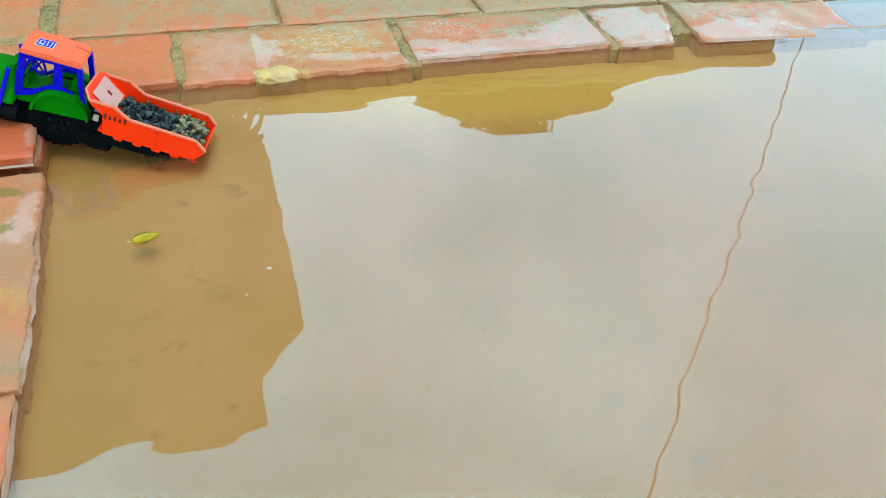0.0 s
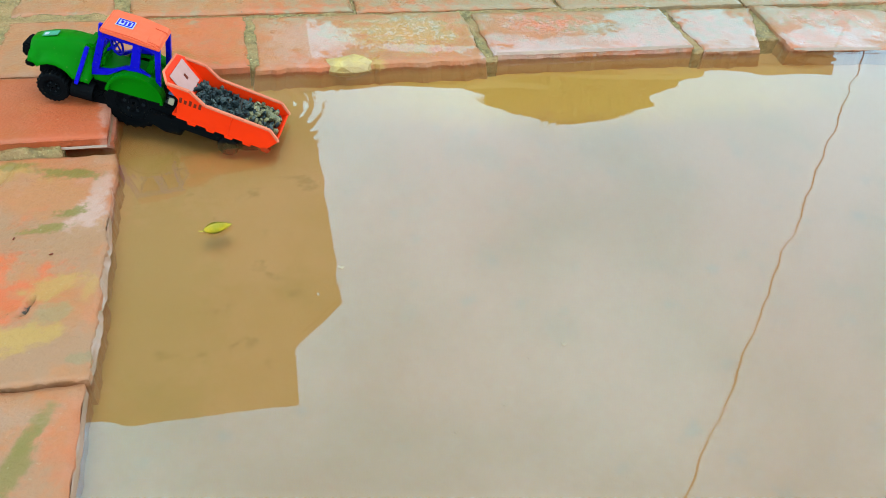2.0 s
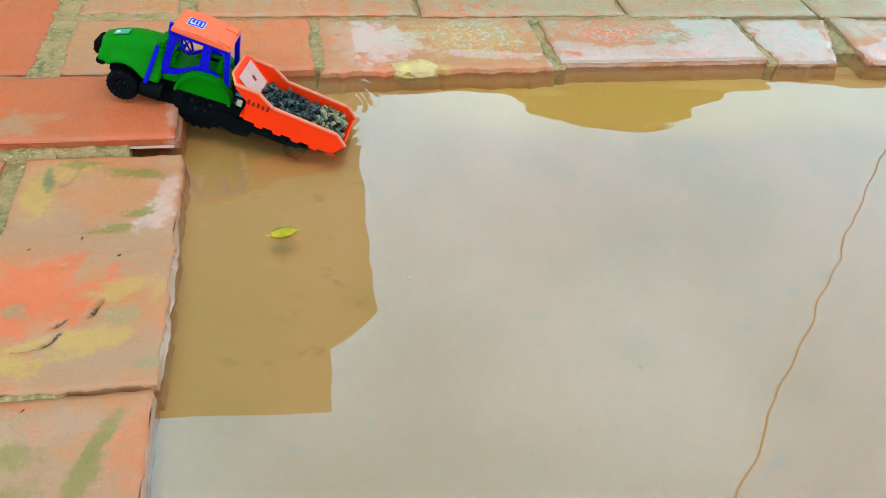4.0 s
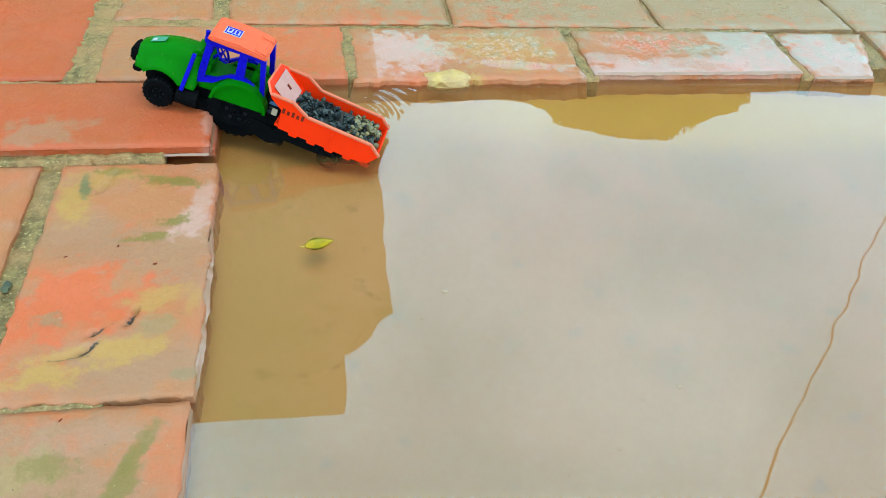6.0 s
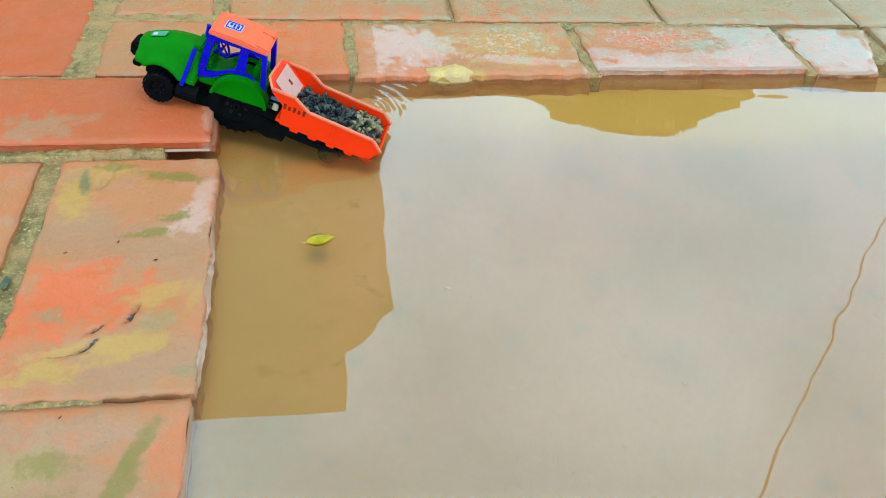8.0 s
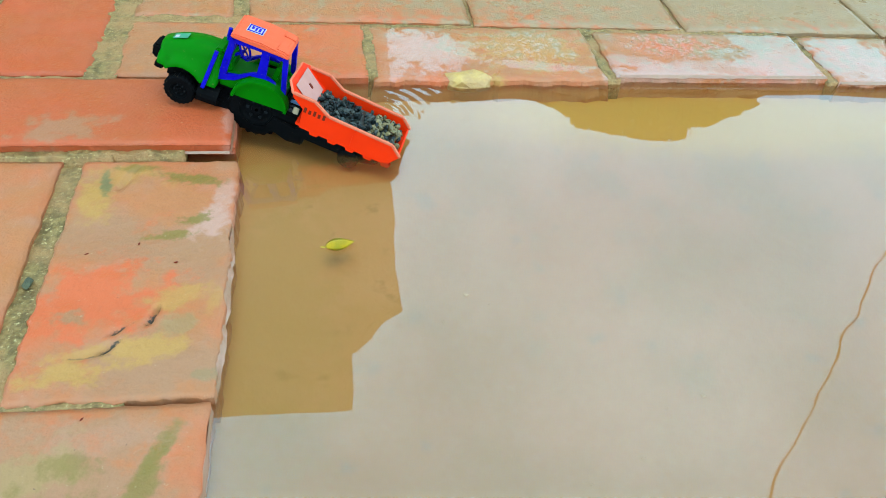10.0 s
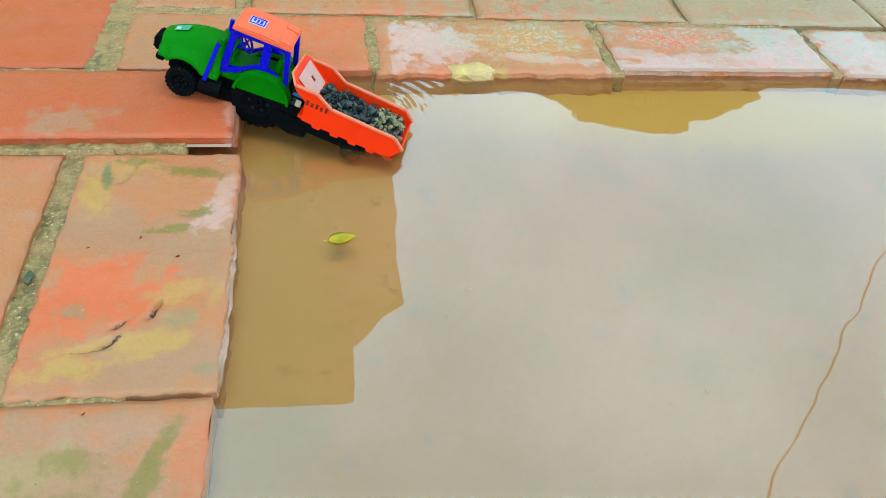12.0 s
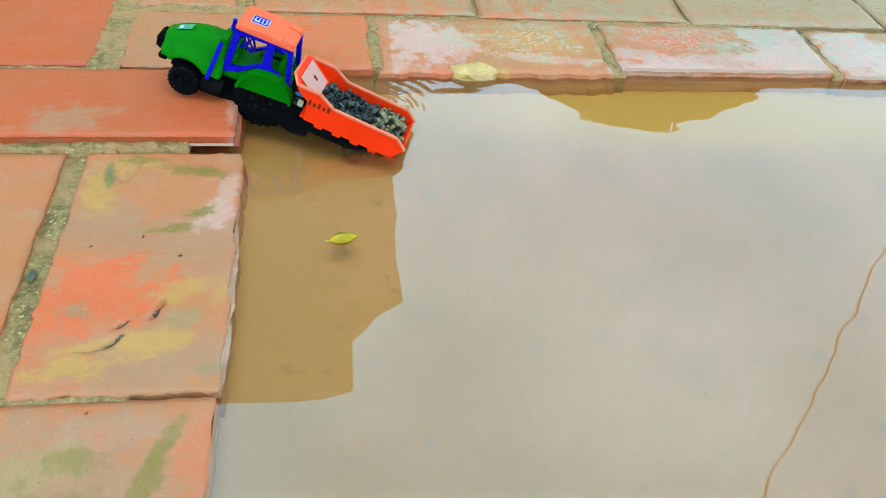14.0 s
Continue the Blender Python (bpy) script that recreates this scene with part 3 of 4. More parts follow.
def tractor(m):
    t = thing("toy_tractor", m, "green plastic toy tractor with a blue cab frame and orange roof", "toy tractor")
    # bonnet with front mudguards
    secs = []
    cx, cz, ra = 6.2, 0.95, 1.8
    for x in (3.3, 3.8, 4.2, 4.45, 4.7, 5.1, 5.6, 6.2, 6.8, 7.3, 7.7, 7.95, 8.2, 8.5, 8.62):
        u = (x - 3.3) / 5.3
        top = 5.0 - 0.1 * u - 1.15 * (max(0, u - 0.3) / 0.7) ** 1.9
        k = 1.0 - 0.22 * u * u - (0.14 if x > 8.55 else 0.0)
        low = 2.0
        if abs(x - cx) < ra:
            low = max(2.0, cz + math.sqrt(ra * ra - (x - cx) ** 2))
        if x > 7.9:
            low = max(low, 2.25)
        lip = min(low + 0.5, top - 1.0)
        half = [(0, top), (0.85 * k, top - 0.02), (1.0 * k, top - 0.16), (1.28 * k, top - 0.34), (1.5 * k, top - 0.85), (1.65 * k, max(lip + 0.25, top - 1.5)), (2.15 * k, lip), (2.3 * k, low + 0.18), (2.3 * k, low)]
        secs.append(cm([(x, y, z) for y, z in half[::-1]] + [(x, -y, z) for y, z in half[1:]]))
    part("bonnet", loft(secs), M_GREEN, t, smooth=True)
    part("cowl", prism(cm([(3.3, 4.6), (4.15, 4.75), (3.95, 5.25), (3.3, 5.2)]), -0.0125, 0.0125, 0.0014), M_GREEN, t)
    part("nose_grille", box(0.0835, 0.0925, -0.0095, 0.0095, 0.0205, 0.0335, 0.0018), M_BLACK, t, "black nose grille")
    for z in (2.35, 2.65, 2.95):
        part("grille_bar", box(0.0924, 0.0931, -0.0075, 0.0075, z * 0.01 - 0.0006, z * 0.01 + 0.0006), M_GREY, t)
    part("bumper", box(0.080, 0.0875, -0.017, 0.017, 0.0165, 0.0222, 0.0012), M_BLACK, t)
    badge = part("badge", box(-0.0065, 0.0065, -0.0042, 0.0042, 0, 0.0005), M_TEAL, t, "pale green bonnet sticker")
    badge.matrix_local = pose(0.0715, 0.0025, 0.0456, 0, 22, 0)
    part("print", box(0.0015, 0.005, -0.001, 0.003, 0.0004, 0.0008), M_WHITE, badge)
    # added black block, stands in for the contact shadow below the body
    part("shade_block", box(-0.012, 0.053, -0.0175, 0.0175, -0.002, 0.011, 0.002), M_BLACK, t, "added black block that stands in for shade under the toy")
    part("chassis", box(-0.022, 0.078, -0.0115, 0.0115, 0.008, 0.024, 0.002), M_BLACK, t, "black chassis")
    part("fuel_tank", rod(cm([(2.9, 1.75, 0.95), (4.7, 1.75, 0.95)]), 0.0085, 18), M_BLACK, t)
    part("fuel_tank", rod(cm([(2.9, -1.75, 0.95), (4.7, -1.75, 0.95)]), 0.0085, 18), M_BLACK, t)
    # set low so that its black deepens the shadow below
    part("gearbox", box(-0.029, 0.052, -0.0095, 0.0095, -0.001, 0.012, 0.002), M_BLACK, t, "black gearbox under the toy, set low to fill the shade")
    part("axle_carrier", box(0.056, 0.07, -0.012, 0.012, 0.005, 0.016, 0.0015), M_BLACK, t)
    part("step", box(0.024, 0.05, 0.010, 0.021, 0.0075, 0.0095, 0.0005), M_BLACK, t)
    # body tub and seat
    part("tub", box(-0.024, 0.033, -0.0155, 0.0155, 0.020, 0.0345, 0.002), M_GREEN, t)
    part("dashboard", box(0.024, 0.034, -0.0145, 0.0145, 0.034, 0.0455, 0.002), M_GREEN, t)
    part("seat", box(-0.011, 0.008, -0.010, 0.010, 0.034, 0.039, 0.002), M_GREEN, t)
    part("seat_back", prism(cm([(-1.5, 3.8), (-0.9, 3.8), (-1.2, 5.2), (-1.7, 5.2)]), -0.010, 0.010, 0.0012), M_GREEN, t)
    # rear mudguards
    for s in (1, -1):
        arc = [(-0.55 + 2.45 * math.cos(a), 2.0 + 2.1 * math.sin(a)) for a in [math.pi * k / 20 for k in range(21)]]
        inner = [(-0.55 + 2.2 * math.cos(a), 2.0 + 1.85 * math.sin(a)) for a in [math.pi * k / 20 for k in range(21)]]
        y0, y1 = sorted((1.35 * s, 2.5 * s))
        guard = part("mudguard", prism(cm(arc + inner[::-1]), y0 * 0.01, y1 * 0.01), M_GREEN, t, "green rear mudguard")
        a0, a1 = sorted((2.12 * s, 2.22 * s))
        part("side_panel", prism(cm(inner), a0 * 0.01, a1 * 0.01), M_GREEN, guard)
    # cab frame
    for s in (1, -1):
        y = 1.82 * s
        bm = bmesh.new()
        lo = [(3.35, 2.6), (1.95, 3.0), (0.75, 3.95), (-0.1, 4.05), (-0.9, 3.95), (-1.75, 3.35), (-2.6, 2.75)]
        mid = [(2.72, 3.35), (1.75, 3.55), (0.62, 4.25), (0.22, 4.4), (-0.55, 4.4), (-1.35, 4.05), (-2.05, 3.5)]
        up = [(2.42, 6.45), (1.75, 6.5), (0.62, 6.5), (0.16, 6.5), (-0.5, 6.45), (-1.25, 6.4), (-1.65, 6.35)]
        top = [(2.9, 6.98), (1.8, 6.98), (0.62, 6.95), (0.1, 6.93), (-0.55, 6.9), (-1.3, 6.86), (-2.05, 6.8)]
        rows = [[bm.verts.new((x * 0.01, y * 0.01 - 0.0016, z * 0.01)) for x, z in r] for r in (lo, mid, up, top)]
        for a, b in ((0, 1), (2, 3)):
            for k in range(6):
                bm.faces.new((rows[a][k], rows[a][k + 1], rows[b][k + 1], rows[b][k]))
        bm.faces.new((rows[1][3], rows[1][4], rows[2][4], rows[2][3]))
        front = [bm.verts.new((x * 0.01, y * 0.01 - 0.0016, z * 0.01)) for x, z in ((3.35, 3.2), (2.95, 6.5))]
        back = [bm.verts.new((x * 0.01, y * 0.01 - 0.0016, z * 0.01)) for x, z in ((-2.5, 3.4), (-2.08, 6.4))]
        bm.faces.new((rows[0][0], rows[1][0], front[0]))
        bm.faces.new((front[0], rows[1][0], rows[2][0], front[1]))
        bm.faces.new((front[1], rows[2][0], rows[3][0]))
        bm.faces.new((rows[0][6], back[0], rows[1][6]))
        bm.faces.new((back[0], back[1], rows[2][6], rows[1][6]))
        bm.faces.new((back[1], rows[3][6], rows[2][6]))
        bmesh.ops.recalc_face_normals(bm, faces=bm.faces)
        bmesh.ops.solidify(bm, geom=list(bm.faces), thickness=0.0032)
        part("side_frame", bm, M_BLUE, t, "blue cab side frame with two window openings")
    for x, z in ((2.78, 6.75), (3.0, 4.6), (-1.8, 6.6)):
        part("frame_bar", rod(cm([(x, -1.8, z), (x, 1.8, z)]), 0.0018, 8), M_BLUE, t)
    part("side_rail", flat_bar(*cm([(4.3, 2.42, 1.75), (3.75, 1.72, 5.2)]), 0.0034, 0.003), M_BLUE, t, "blue side rail")
    part("side_rail", flat_bar(*cm([(4.3, -2.42, 1.75), (3.75, -1.72, 5.2)]), 0.0034, 0.003), M_BLUE, t, "blue side rail")
    part("exhaust", rod(cm([(3.5, -0.7, 4.7), (3.5, -0.7, 6.3)]), 0.0019, 12), M_BLUE, t, "blue exhaust pipe")
    part("exhaust_base", rod(cm([(3.5, -0.7, 4.6), (3.5, -0.7, 5.2)]), 0.003, 12), M_BLUE, t)
    # steering wheel
    st = new("steering_wheel")
    st.parent = t
    st.matrix_local = pose(0.0185, 0, 0.0515, 0, -55, 0)
    ring = [(0.0085 * math.cos(2 * math.pi * k / 24), 0.0085 * math.sin(2 * math.pi * k / 24), 0) for k in range(25)]
    part("ring", rod(ring, 0.0011, 8), M_BLUE, st, smooth=True)
    part("spoke", rod([(-0.0085, 0, 0), (0.0085, 0, 0)], 0.0008, 6), M_BLUE, st)
    part("spoke", rod([(0, -0.0085, 0), (0, 0.0085, 0)], 0.0008, 6), M_BLUE, st)
    part("column", rod(cm([(1.9, 0, 5.1), (2.7, 0, 4.3)]), 0.0014, 8), M_BLUE, t)
    # roof
    roof = part("roof", prism(cm([(-2.15, 6.75), (2.85, 7.0), (2.95, 7.2), (2.7, 7.42), (0.4, 7.42), (-1.75, 7.15), (-2.05, 6.95)]), -0.0195, 0.0195, 0.0012), M_ROOF, t, "faded orange cab roof")
    for s in (1, -1):
        part("roof_ridge", prism(cm([(-2.05, 7.05), (-0.9, 7.2), (-1.0, 7.34), (-1.95, 7.2)]), *sorted((0.0085 * s, 0.0165 * s))), M_ROOF, roof)
    st2 = part("sticker", box(-0.0072, 0.0072, -0.0062, 0.0062, 0, 0.0004), M_WHITE, roof, "white sticker with blue print")
    st2.matrix_local = pose(0.0125, 0.001, 0.0744, 0, 0, 0)
    for x0, x1, y0, y1 in ((-6.4, 6.4, 4.2, 5.4), (-6.4, 6.4, -5.4, -4.2), (-6.4, -5.4, -5.4, 5.4), (5.4, 6.4, -5.4, 5.4), (-4, -2, -3, 3), (-0.8, 0.8, -3, 3), (2, 4, -3, 1)):
        part("print", box(x0 * 0.001, x1 * 0.001, y0 * 0.001, y1 * 0.001, 0.0003, 0.0007), M_BLUE, st2)
    # wheels and axles
    for s in (1, -1):
        wheel(t, 6.2, 1.95 * s, 1.4, 0.95, "front_wheel", 0.65)
        wheel(t, -0.45, 1.52 * s, 2.62, 1.15, "rear_wheel", 1.1)
    part("axle", rod(cm([(6.2, -1.9, 0.65), (6.2, 1.9, 0.65)]), 0.003, 10), M_BLACK, t)
    part("axle", rod(cm([(-0.45, -1.4, 1.1), (-0.45, 1.4, 1.1)]), 0.004, 10), M_BLACK, t)
    part("hitch", box(-0.038, -0.02, -0.006, 0.006, 0.0135, 0.0175, 0.001), M_SKYBLUE, t, "pale blue tow hitch")
    part("rear_plate", box(-0.0285, -0.0255, -0.012, 0.012, 0.010, 0.027, 0.001), M_BLACK, t)
    return t


def trailer(m):
    t = thing("toy_trailer", m, "orange-red plastic toy tipper trailer towed by the tractor", "toy trailer")
    side = [(-0.6, 0.0), (-0.45, 1.85), (0.62, 2.6), (0.78, 3.0), (-1.25, 3.02), (-2.7, 2.2), (-8.5, 2.15), (-9.5, 1.3), (-8.6, 0.0)]
    for s in (1, -1):
        y0, y1 = sorted((2.26 * s, 2.44 * s))
        w = part("side_wall", prism(cm(side), y0 * 0.01, y1 * 0.01, 0.0004), M_ORANGE, t)
        # folded rim along the top edge
        a0, a1 = sorted((2.2 * s, 2.56 * s))
        for p0, p1 in (((0.78, 3.0), (-1.25, 3.02)), ((-1.25, 3.02), (-2.7, 2.2)), ((-2.7, 2.2), (-8.5, 2.15)), ((-8.5, 2.15), (-9.5, 1.3))):
            part("rim", flat_bar(*cm([(p0[0], (a0 + a1) / 2, p0[1]), (p1[0], (a0 + a1) / 2, p1[1])]), 0.0018, 0.0036, 0.0005), M_RIM, w)
        for k in range(5):
            x = -1.5 - 1.65 * k
            b0, b1 = sorted((2.1 * s, 2.46 * s))
            part("rib", prism(cm([(x, 0.18), (x - 0.95, 0.18), (x - 0.8, -0.24), (x - 0.15, -0.24)]), b0 * 0.01, b1 * 0.01, 0.0003), M_ORANGE, w)
        c0, c1 = sorted((2.43 * s, 2.52 * s))
        part("seam", box(-0.0514, -0.0502, c0 * 0.01, c1 * 0.01, 0.001, 0.0205), M_ORANGE, w)
        for k in range(5):
            x = -0.55 - 0.42 * k
            part("print", box((x - 0.24) * 0.01, x * 0.01, *sorted((0.02435 * s, 0.0245 * s)), 0.0165, 0.0165 + (0.0040 if k % 2 else 0.0052)), M_MARK, w)
    part("floor", box(-0.088, -0.002, -0.0227, 0.0227, 0.0005, 0.003), M_ORANGE, t)
    head = part("headboard", prism(cm([(-0.55, 0.05), (-0.42, 1.8), (0.65, 2.62), (0.82, 2.95), (0.62, 3.07), (-1.35, 1.55), (-1.2, 0.05)]), -0.0227, 0.0227, 0.0004), M_ORANGE, t)
    # the lip of the headboard, its corners cut off
    low = [(0.62, -2.44, 3.07), (0.62, 2.44, 3.07), (0.82, 2.44, 2.95), (0.82, -2.44, 2.95)]
    high = [(1.22, -1.65, 3.535), (1.22, 1.65, 3.535), (1.42, 1.65, 3.43), (1.42, -1.65, 3.43)]
    bm = bmesh.new()
    rows = [[bm.verts.new(p) for p in cm(q)] for q in (low, high)]
    bm.faces.new(rows[0])
    bm.faces.new(rows[1][::-1])
    for k in range(4):
        bm.faces.new((rows[0][k], rows[0][(k + 1) % 4], rows[1][(k + 1) % 4], rows[1][k]))
    part("lip", bm, M_ORANGE, head)
    part("rim", rod(cm([(0.72, -2.44, 3.0), (1.32, -1.65, 3.5), (1.32, 1.65, 3.5), (0.72, 2.44, 3.0)]), 0.0011, 8), M_RIM, head)
    part("tailboard", prism(cm([(-8.6, 0.05), (-9.42, 1.25), (-9.28, 1.3), (-8.45, 0.05)]), -0.0227, 0.0227, 0.0003), M_ORANGE, t)
    lab = part("sticker", box(-0.0125, 0.0112, -0.0165, 0.0165, 0, 0.0004), M_PINK, t, "pale pink faded sticker on the headboard")
    lab.matrix_local = pose(-0.0010, 0, 0.0260, 0, -37.7, 0)
    part("print", box(-0.003, 0.002, -0.004, -0.001, 0.0003, 0.0008), M_MARK, lab)
    part("underframe", prism(cm([(-8.2, 0.03), (-7.9, -0.7), (-6.8, -1.2), (-0.9, -1.3), (-0.3, -0.9), (-0.5, 0.03)]), -0.0205, 0.0205, 0.001), M_BLACK, t)
    part("hitch_plate", prism(cm([(-0.6, -0.2), (-0.6, -1.2), (1.0, -1.0), (2.3, -0.7), (2.3, -0.3)]), -0.010, 0.010, 0.0008), M_BLACK, t)
    part("draw_housing", prism(cm([(-1.2, -1.0), (1.9, -0.9), (2.3, -2.1), (0.2, -2.7), (-1.2, -2.5)]), -0.014, 0.014, 0.001), M_BLACK, t)
    part("drawbar", rod(cm([(-1.0, 0, -0.3), (0.8, 0, -0.35), (2.6, 0, -0.5)]), 0.0028, 10), M_BLACK, t)
    part("coupling", box(0.004, 0.010, -0.005, 0.005, -0.006, -0.001, 0.001), M_GREY, t, "grey coupling block")
    for s in (1, -1):
        part("corner_cap", box(-0.002, 0.003, *sorted((0.0238 * s, 0.0250 * s)), 0.011, 0.018, 0.0006), M_CREAM, t, "cream corner cap")
        w = wheel(t, -5.4, 2.05 * s, 0.95, 0.7)
        w.location.z = -0.0115
    part("axle", rod(cm([(-5.4, -1.9, -1.15), (-5.4, 1.9, -1.15)]), 0.003, 10), M_BLACK, t)
    return t


def gravel(m):
    g = thing("gravel_load", m, "heap of small dark wet stones filling the trailer bed", "gravel")
    shapes = []
    rng = random.Random(11)
    for k in range(7):
        bm = bmesh.new()
        bmesh.ops.create_icosphere(bm, subdivisions=1, radius=1.0)
        for v in bm.verts:
            v.co *= 1 + 0.22 * rng.uniform(-1, 1)
        me = bpy.data.meshes.new("stone")
        bm.to_mesh(me)
        bm.free()
        me.materials.append(M_STONE)
        shapes.append(me)
    rear = []
    for me in shapes[:3]:
        me = me.copy()
        me.materials[0] = M_GRIT
        rear.append(me)
    for k in range(300):
        x = rng.uniform(-8.9, -0.8)
        y = rng.uniform(-2.05, 2.05)
        crest = 1.86 - 0.16 * abs(y) - (0.3 * max(0, -x - 7.6)) - 0.25 * max(0, x + 1.9)
        z = crest + rng.uniform(-0.35, 0.2)
        o = new("stone", rng.choice(shapes))
        o.parent = g
        if x < -6.3 and rng.random() < 0.75:
            o.data = rear[k % 3]
        s = rng.uniform(0.20, 0.44) * 0.01
        o.matrix_local = pose(x * 0.01, y * 0.01, z * 0.01, rng.uniform(0, 360), rng.uniform(0, 360), rng.uniform(0, 360)) @ Matrix.Diagonal((s, s * 0.72, s * 0.5, 1))
    # packed stones below the loose ones
    prof = [(-0.75, 0.35), (-0.9, 1.0), (-2.0, 1.25), (-7.3, 1.25), (-8.4, 0.8), (-8.3, 0.35)]
    part("stone_bed", prism(cm(prof), -0.0222, 0.0222), M_STONE, g)


tractor(pose(0.0105, 0.0815, 0.0135, 1.0, -14.6, 166.5))
trailer(pose(0.0505, 0.0600, 0.0235, 1.5, -17.8, 163.1))
gravel(pose(0.0505, 0.0600, 0.0235, 1.5, -17.8, 163.1))


# ---------------------------------------------------------------- small loose things
def leaf():
    bm = bmesh.new()
    rows = []
    n = 12
    for k in range(n + 1):
        u = k / n
        w = 0.0078 * math.sin(math.pi * u ** 0.85) * (1 - 0.25 * u) + 0.0002
        x = -0.0115 + 0.023 * u
        rows.append([bm.verts.new((x, w * s, 0.0012 + 0.0006 * s * s + 0.0008 * u)) for s in (-1, -0.5, 0, 0.5, 1)])
    for a, b in zip(rows, rows[1:]):
        for i in range(4):
            bm.faces.new((a[i], a[i + 1], b[i + 1], b[i]))
    bmesh.ops.solidify(bm, geom=list(bm.faces), thickness=0.0004)
    lf = thing("fallen_leaf", pose(0.080, -0.094, 0.0, 0, 0, 12), "small yellow-green leaf floating on the puddle", "leaf")
    part("blade", bm, M_LEAF, lf, smooth=True)
    part("stalk", rod([(-0.0115, 0, 0.0012), (-0.0145, 0.001, 0.0016)], 0.0005, 6), M_LEAF, lf)


leaf()


def foam():
    """Small flecks of pale foam that drift on the water."""
    rng = random.Random(2)
    bm = bmesh.new()
    for x, y, r in ((0.168, -0.150, 2.6), (0.149, -0.176, 1.6), (0.184, -0.161, 1.3), (0.312, -0.251, 2.4), (0.256, -0.294, 1.6), (0.283, -0.259, 1.2), (0.22, -0.31, 1.4)):
        for k in range(4):
            a, q = rng.uniform(0, 6.3), rng.uniform(0, 0.7) * r * 0.001
            m = Matrix.Translation((x + q * math.cos(a), y + q * math.sin(a), 0.0003)) @ Matrix.Diagonal((1, 1, 0.35, 1))
            bmesh.ops.create_icosphere(bm, subdivisions=1, radius=r * 0.0006, matrix=m)
    tagged(part("foam", bm, M_FOAM, smooth=True), "few small white foam flecks floating on water", "foam", kind="stuff")


foam()


# ---------------------------------------------------------------- brick paving
def brick_mesh(name, lx, ly, h, nx, ny, seed, mat, rough=0.0012, cracks=(), chip=0.0015, flare=0.0, slant=0.0):
    """A worn brick, its top corner at (0, 0) .. (lx, ly), top near z = 0; cracks: x0, y0, x1, y1, width, depth."""
    verts, faces = [], []
    top = []
    for j in range(ny + 1):
        for i in range(nx + 1):
            u, v = i / nx, j / ny
            x, y = u * lx, v * ly
            ed = min(x, lx - x, y, ly - y)
            jag = chip * noise.noise(Vector((x * 70 + seed, y * 70, 1.7))) + chip * 0.5 * noise.noise(Vector((x * 220, y * 220 + seed, 4)))
            if i in (0, nx):
                x += jag * (1 if i else -1) - (0.0008 if i else -0.0008)
            if j in (0, ny):
                y += jag * (1 if j else -1) - (0.0008 if j else -0.0008)
            z = rough * noise.noise(Vector((x * 28 + seed * 3, y * 28, seed))) + 0.4 * rough * noise.noise(Vector((x * 110, y * 110 + seed, 2)))
            z -= 0.0018 * max(0, 1 - ed / 0.004) ** 2
            for x0, y0, x1, y1, wd, dp in cracks:
                dx, dy = x1 - x0, y1 - y0
                k = min(max(((x - x0) * dx + (y - y0) * dy) / (dx * dx + dy * dy), 0), 1)
                off = 0.0025 * noise.noise(Vector((x * 120, y * 120, 9)))
                d = abs(math.hypot(x - x0 - k * dx, y - y0 - k * dy) + off)
                z -= dp * max(0, 1 - d / (wd * (0.35 + 1.3 * k * (1 - k) * 2))) ** 1.2
            x += slant * u * v
            verts.append((x, y, z))
            top.append(len(verts) - 1)
    w = nx + 1
    for j in range(ny):
        for i in range(nx):
            faces.append((j * w + i, j * w + i + 1, (j + 1) * w + i + 1, (j + 1) * w + i))
    loop = [i for i in range(w)] + [j * w + nx for j in range(1, ny + 1)] + [ny * w + i for i in range(nx - 1, -1, -1)] + [j * w for j in range(ny - 1, 0, -1)]
    prev = loop
    for level in (0.35, 1.0):
        ring = []
        for k in loop:
            x, y, z = verts[k]
            o = 0.0012 * noise.noise(Vector((x * 90, y * 90, level * 5 + seed)))
            k2 = flare * level
            verts.append((x + o + k2 * (2 * x / lx - 1), y + o + k2 * (2 * y / ly - 1), -h * level))
            ring.append(len(verts) - 1)
        for a in range(len(loop)):
            b = (a + 1) % len(loop)
            faces.append((prev[a], ring[a], ring[b], prev[b]))
        prev = ring
    me = bpy.data.meshes.new(name)
    me.from_pydata(verts, [], faces)
    me.materials.append(mat)
    me.shade_smooth()
    for p in list(me.polygons)[nx * ny:]:
        p.use_smooth = False
    return me


pavement = tagged(new("pavement"), "wet worn red brick paving with gritty mortar joints", "paving", kind="structure")


def brick(x0, x1, y0, y1, z, h=0.05, mat=None, tilt=(0, 0), turn=0.0, step=0.009, cracks=(), seed=0, chip=0.0015, rough=0.0012, flare=0.0, slant=0.0):
    lx, ly = x1 - x0, y1 - y0
    me = brick_mesh("brick", lx, ly, h, max(3, round(lx / step)), max(3, round(ly / step)), seed or (x0 * 31 + y0 * 17), mat or M_BRICK, rough, cracks, chip, flare, slant)
    o = new("brick", me)
    o.parent = pavement
    o.matrix_local = pose(x0, y0, z, tilt[0], tilt[1], turn)
    return o


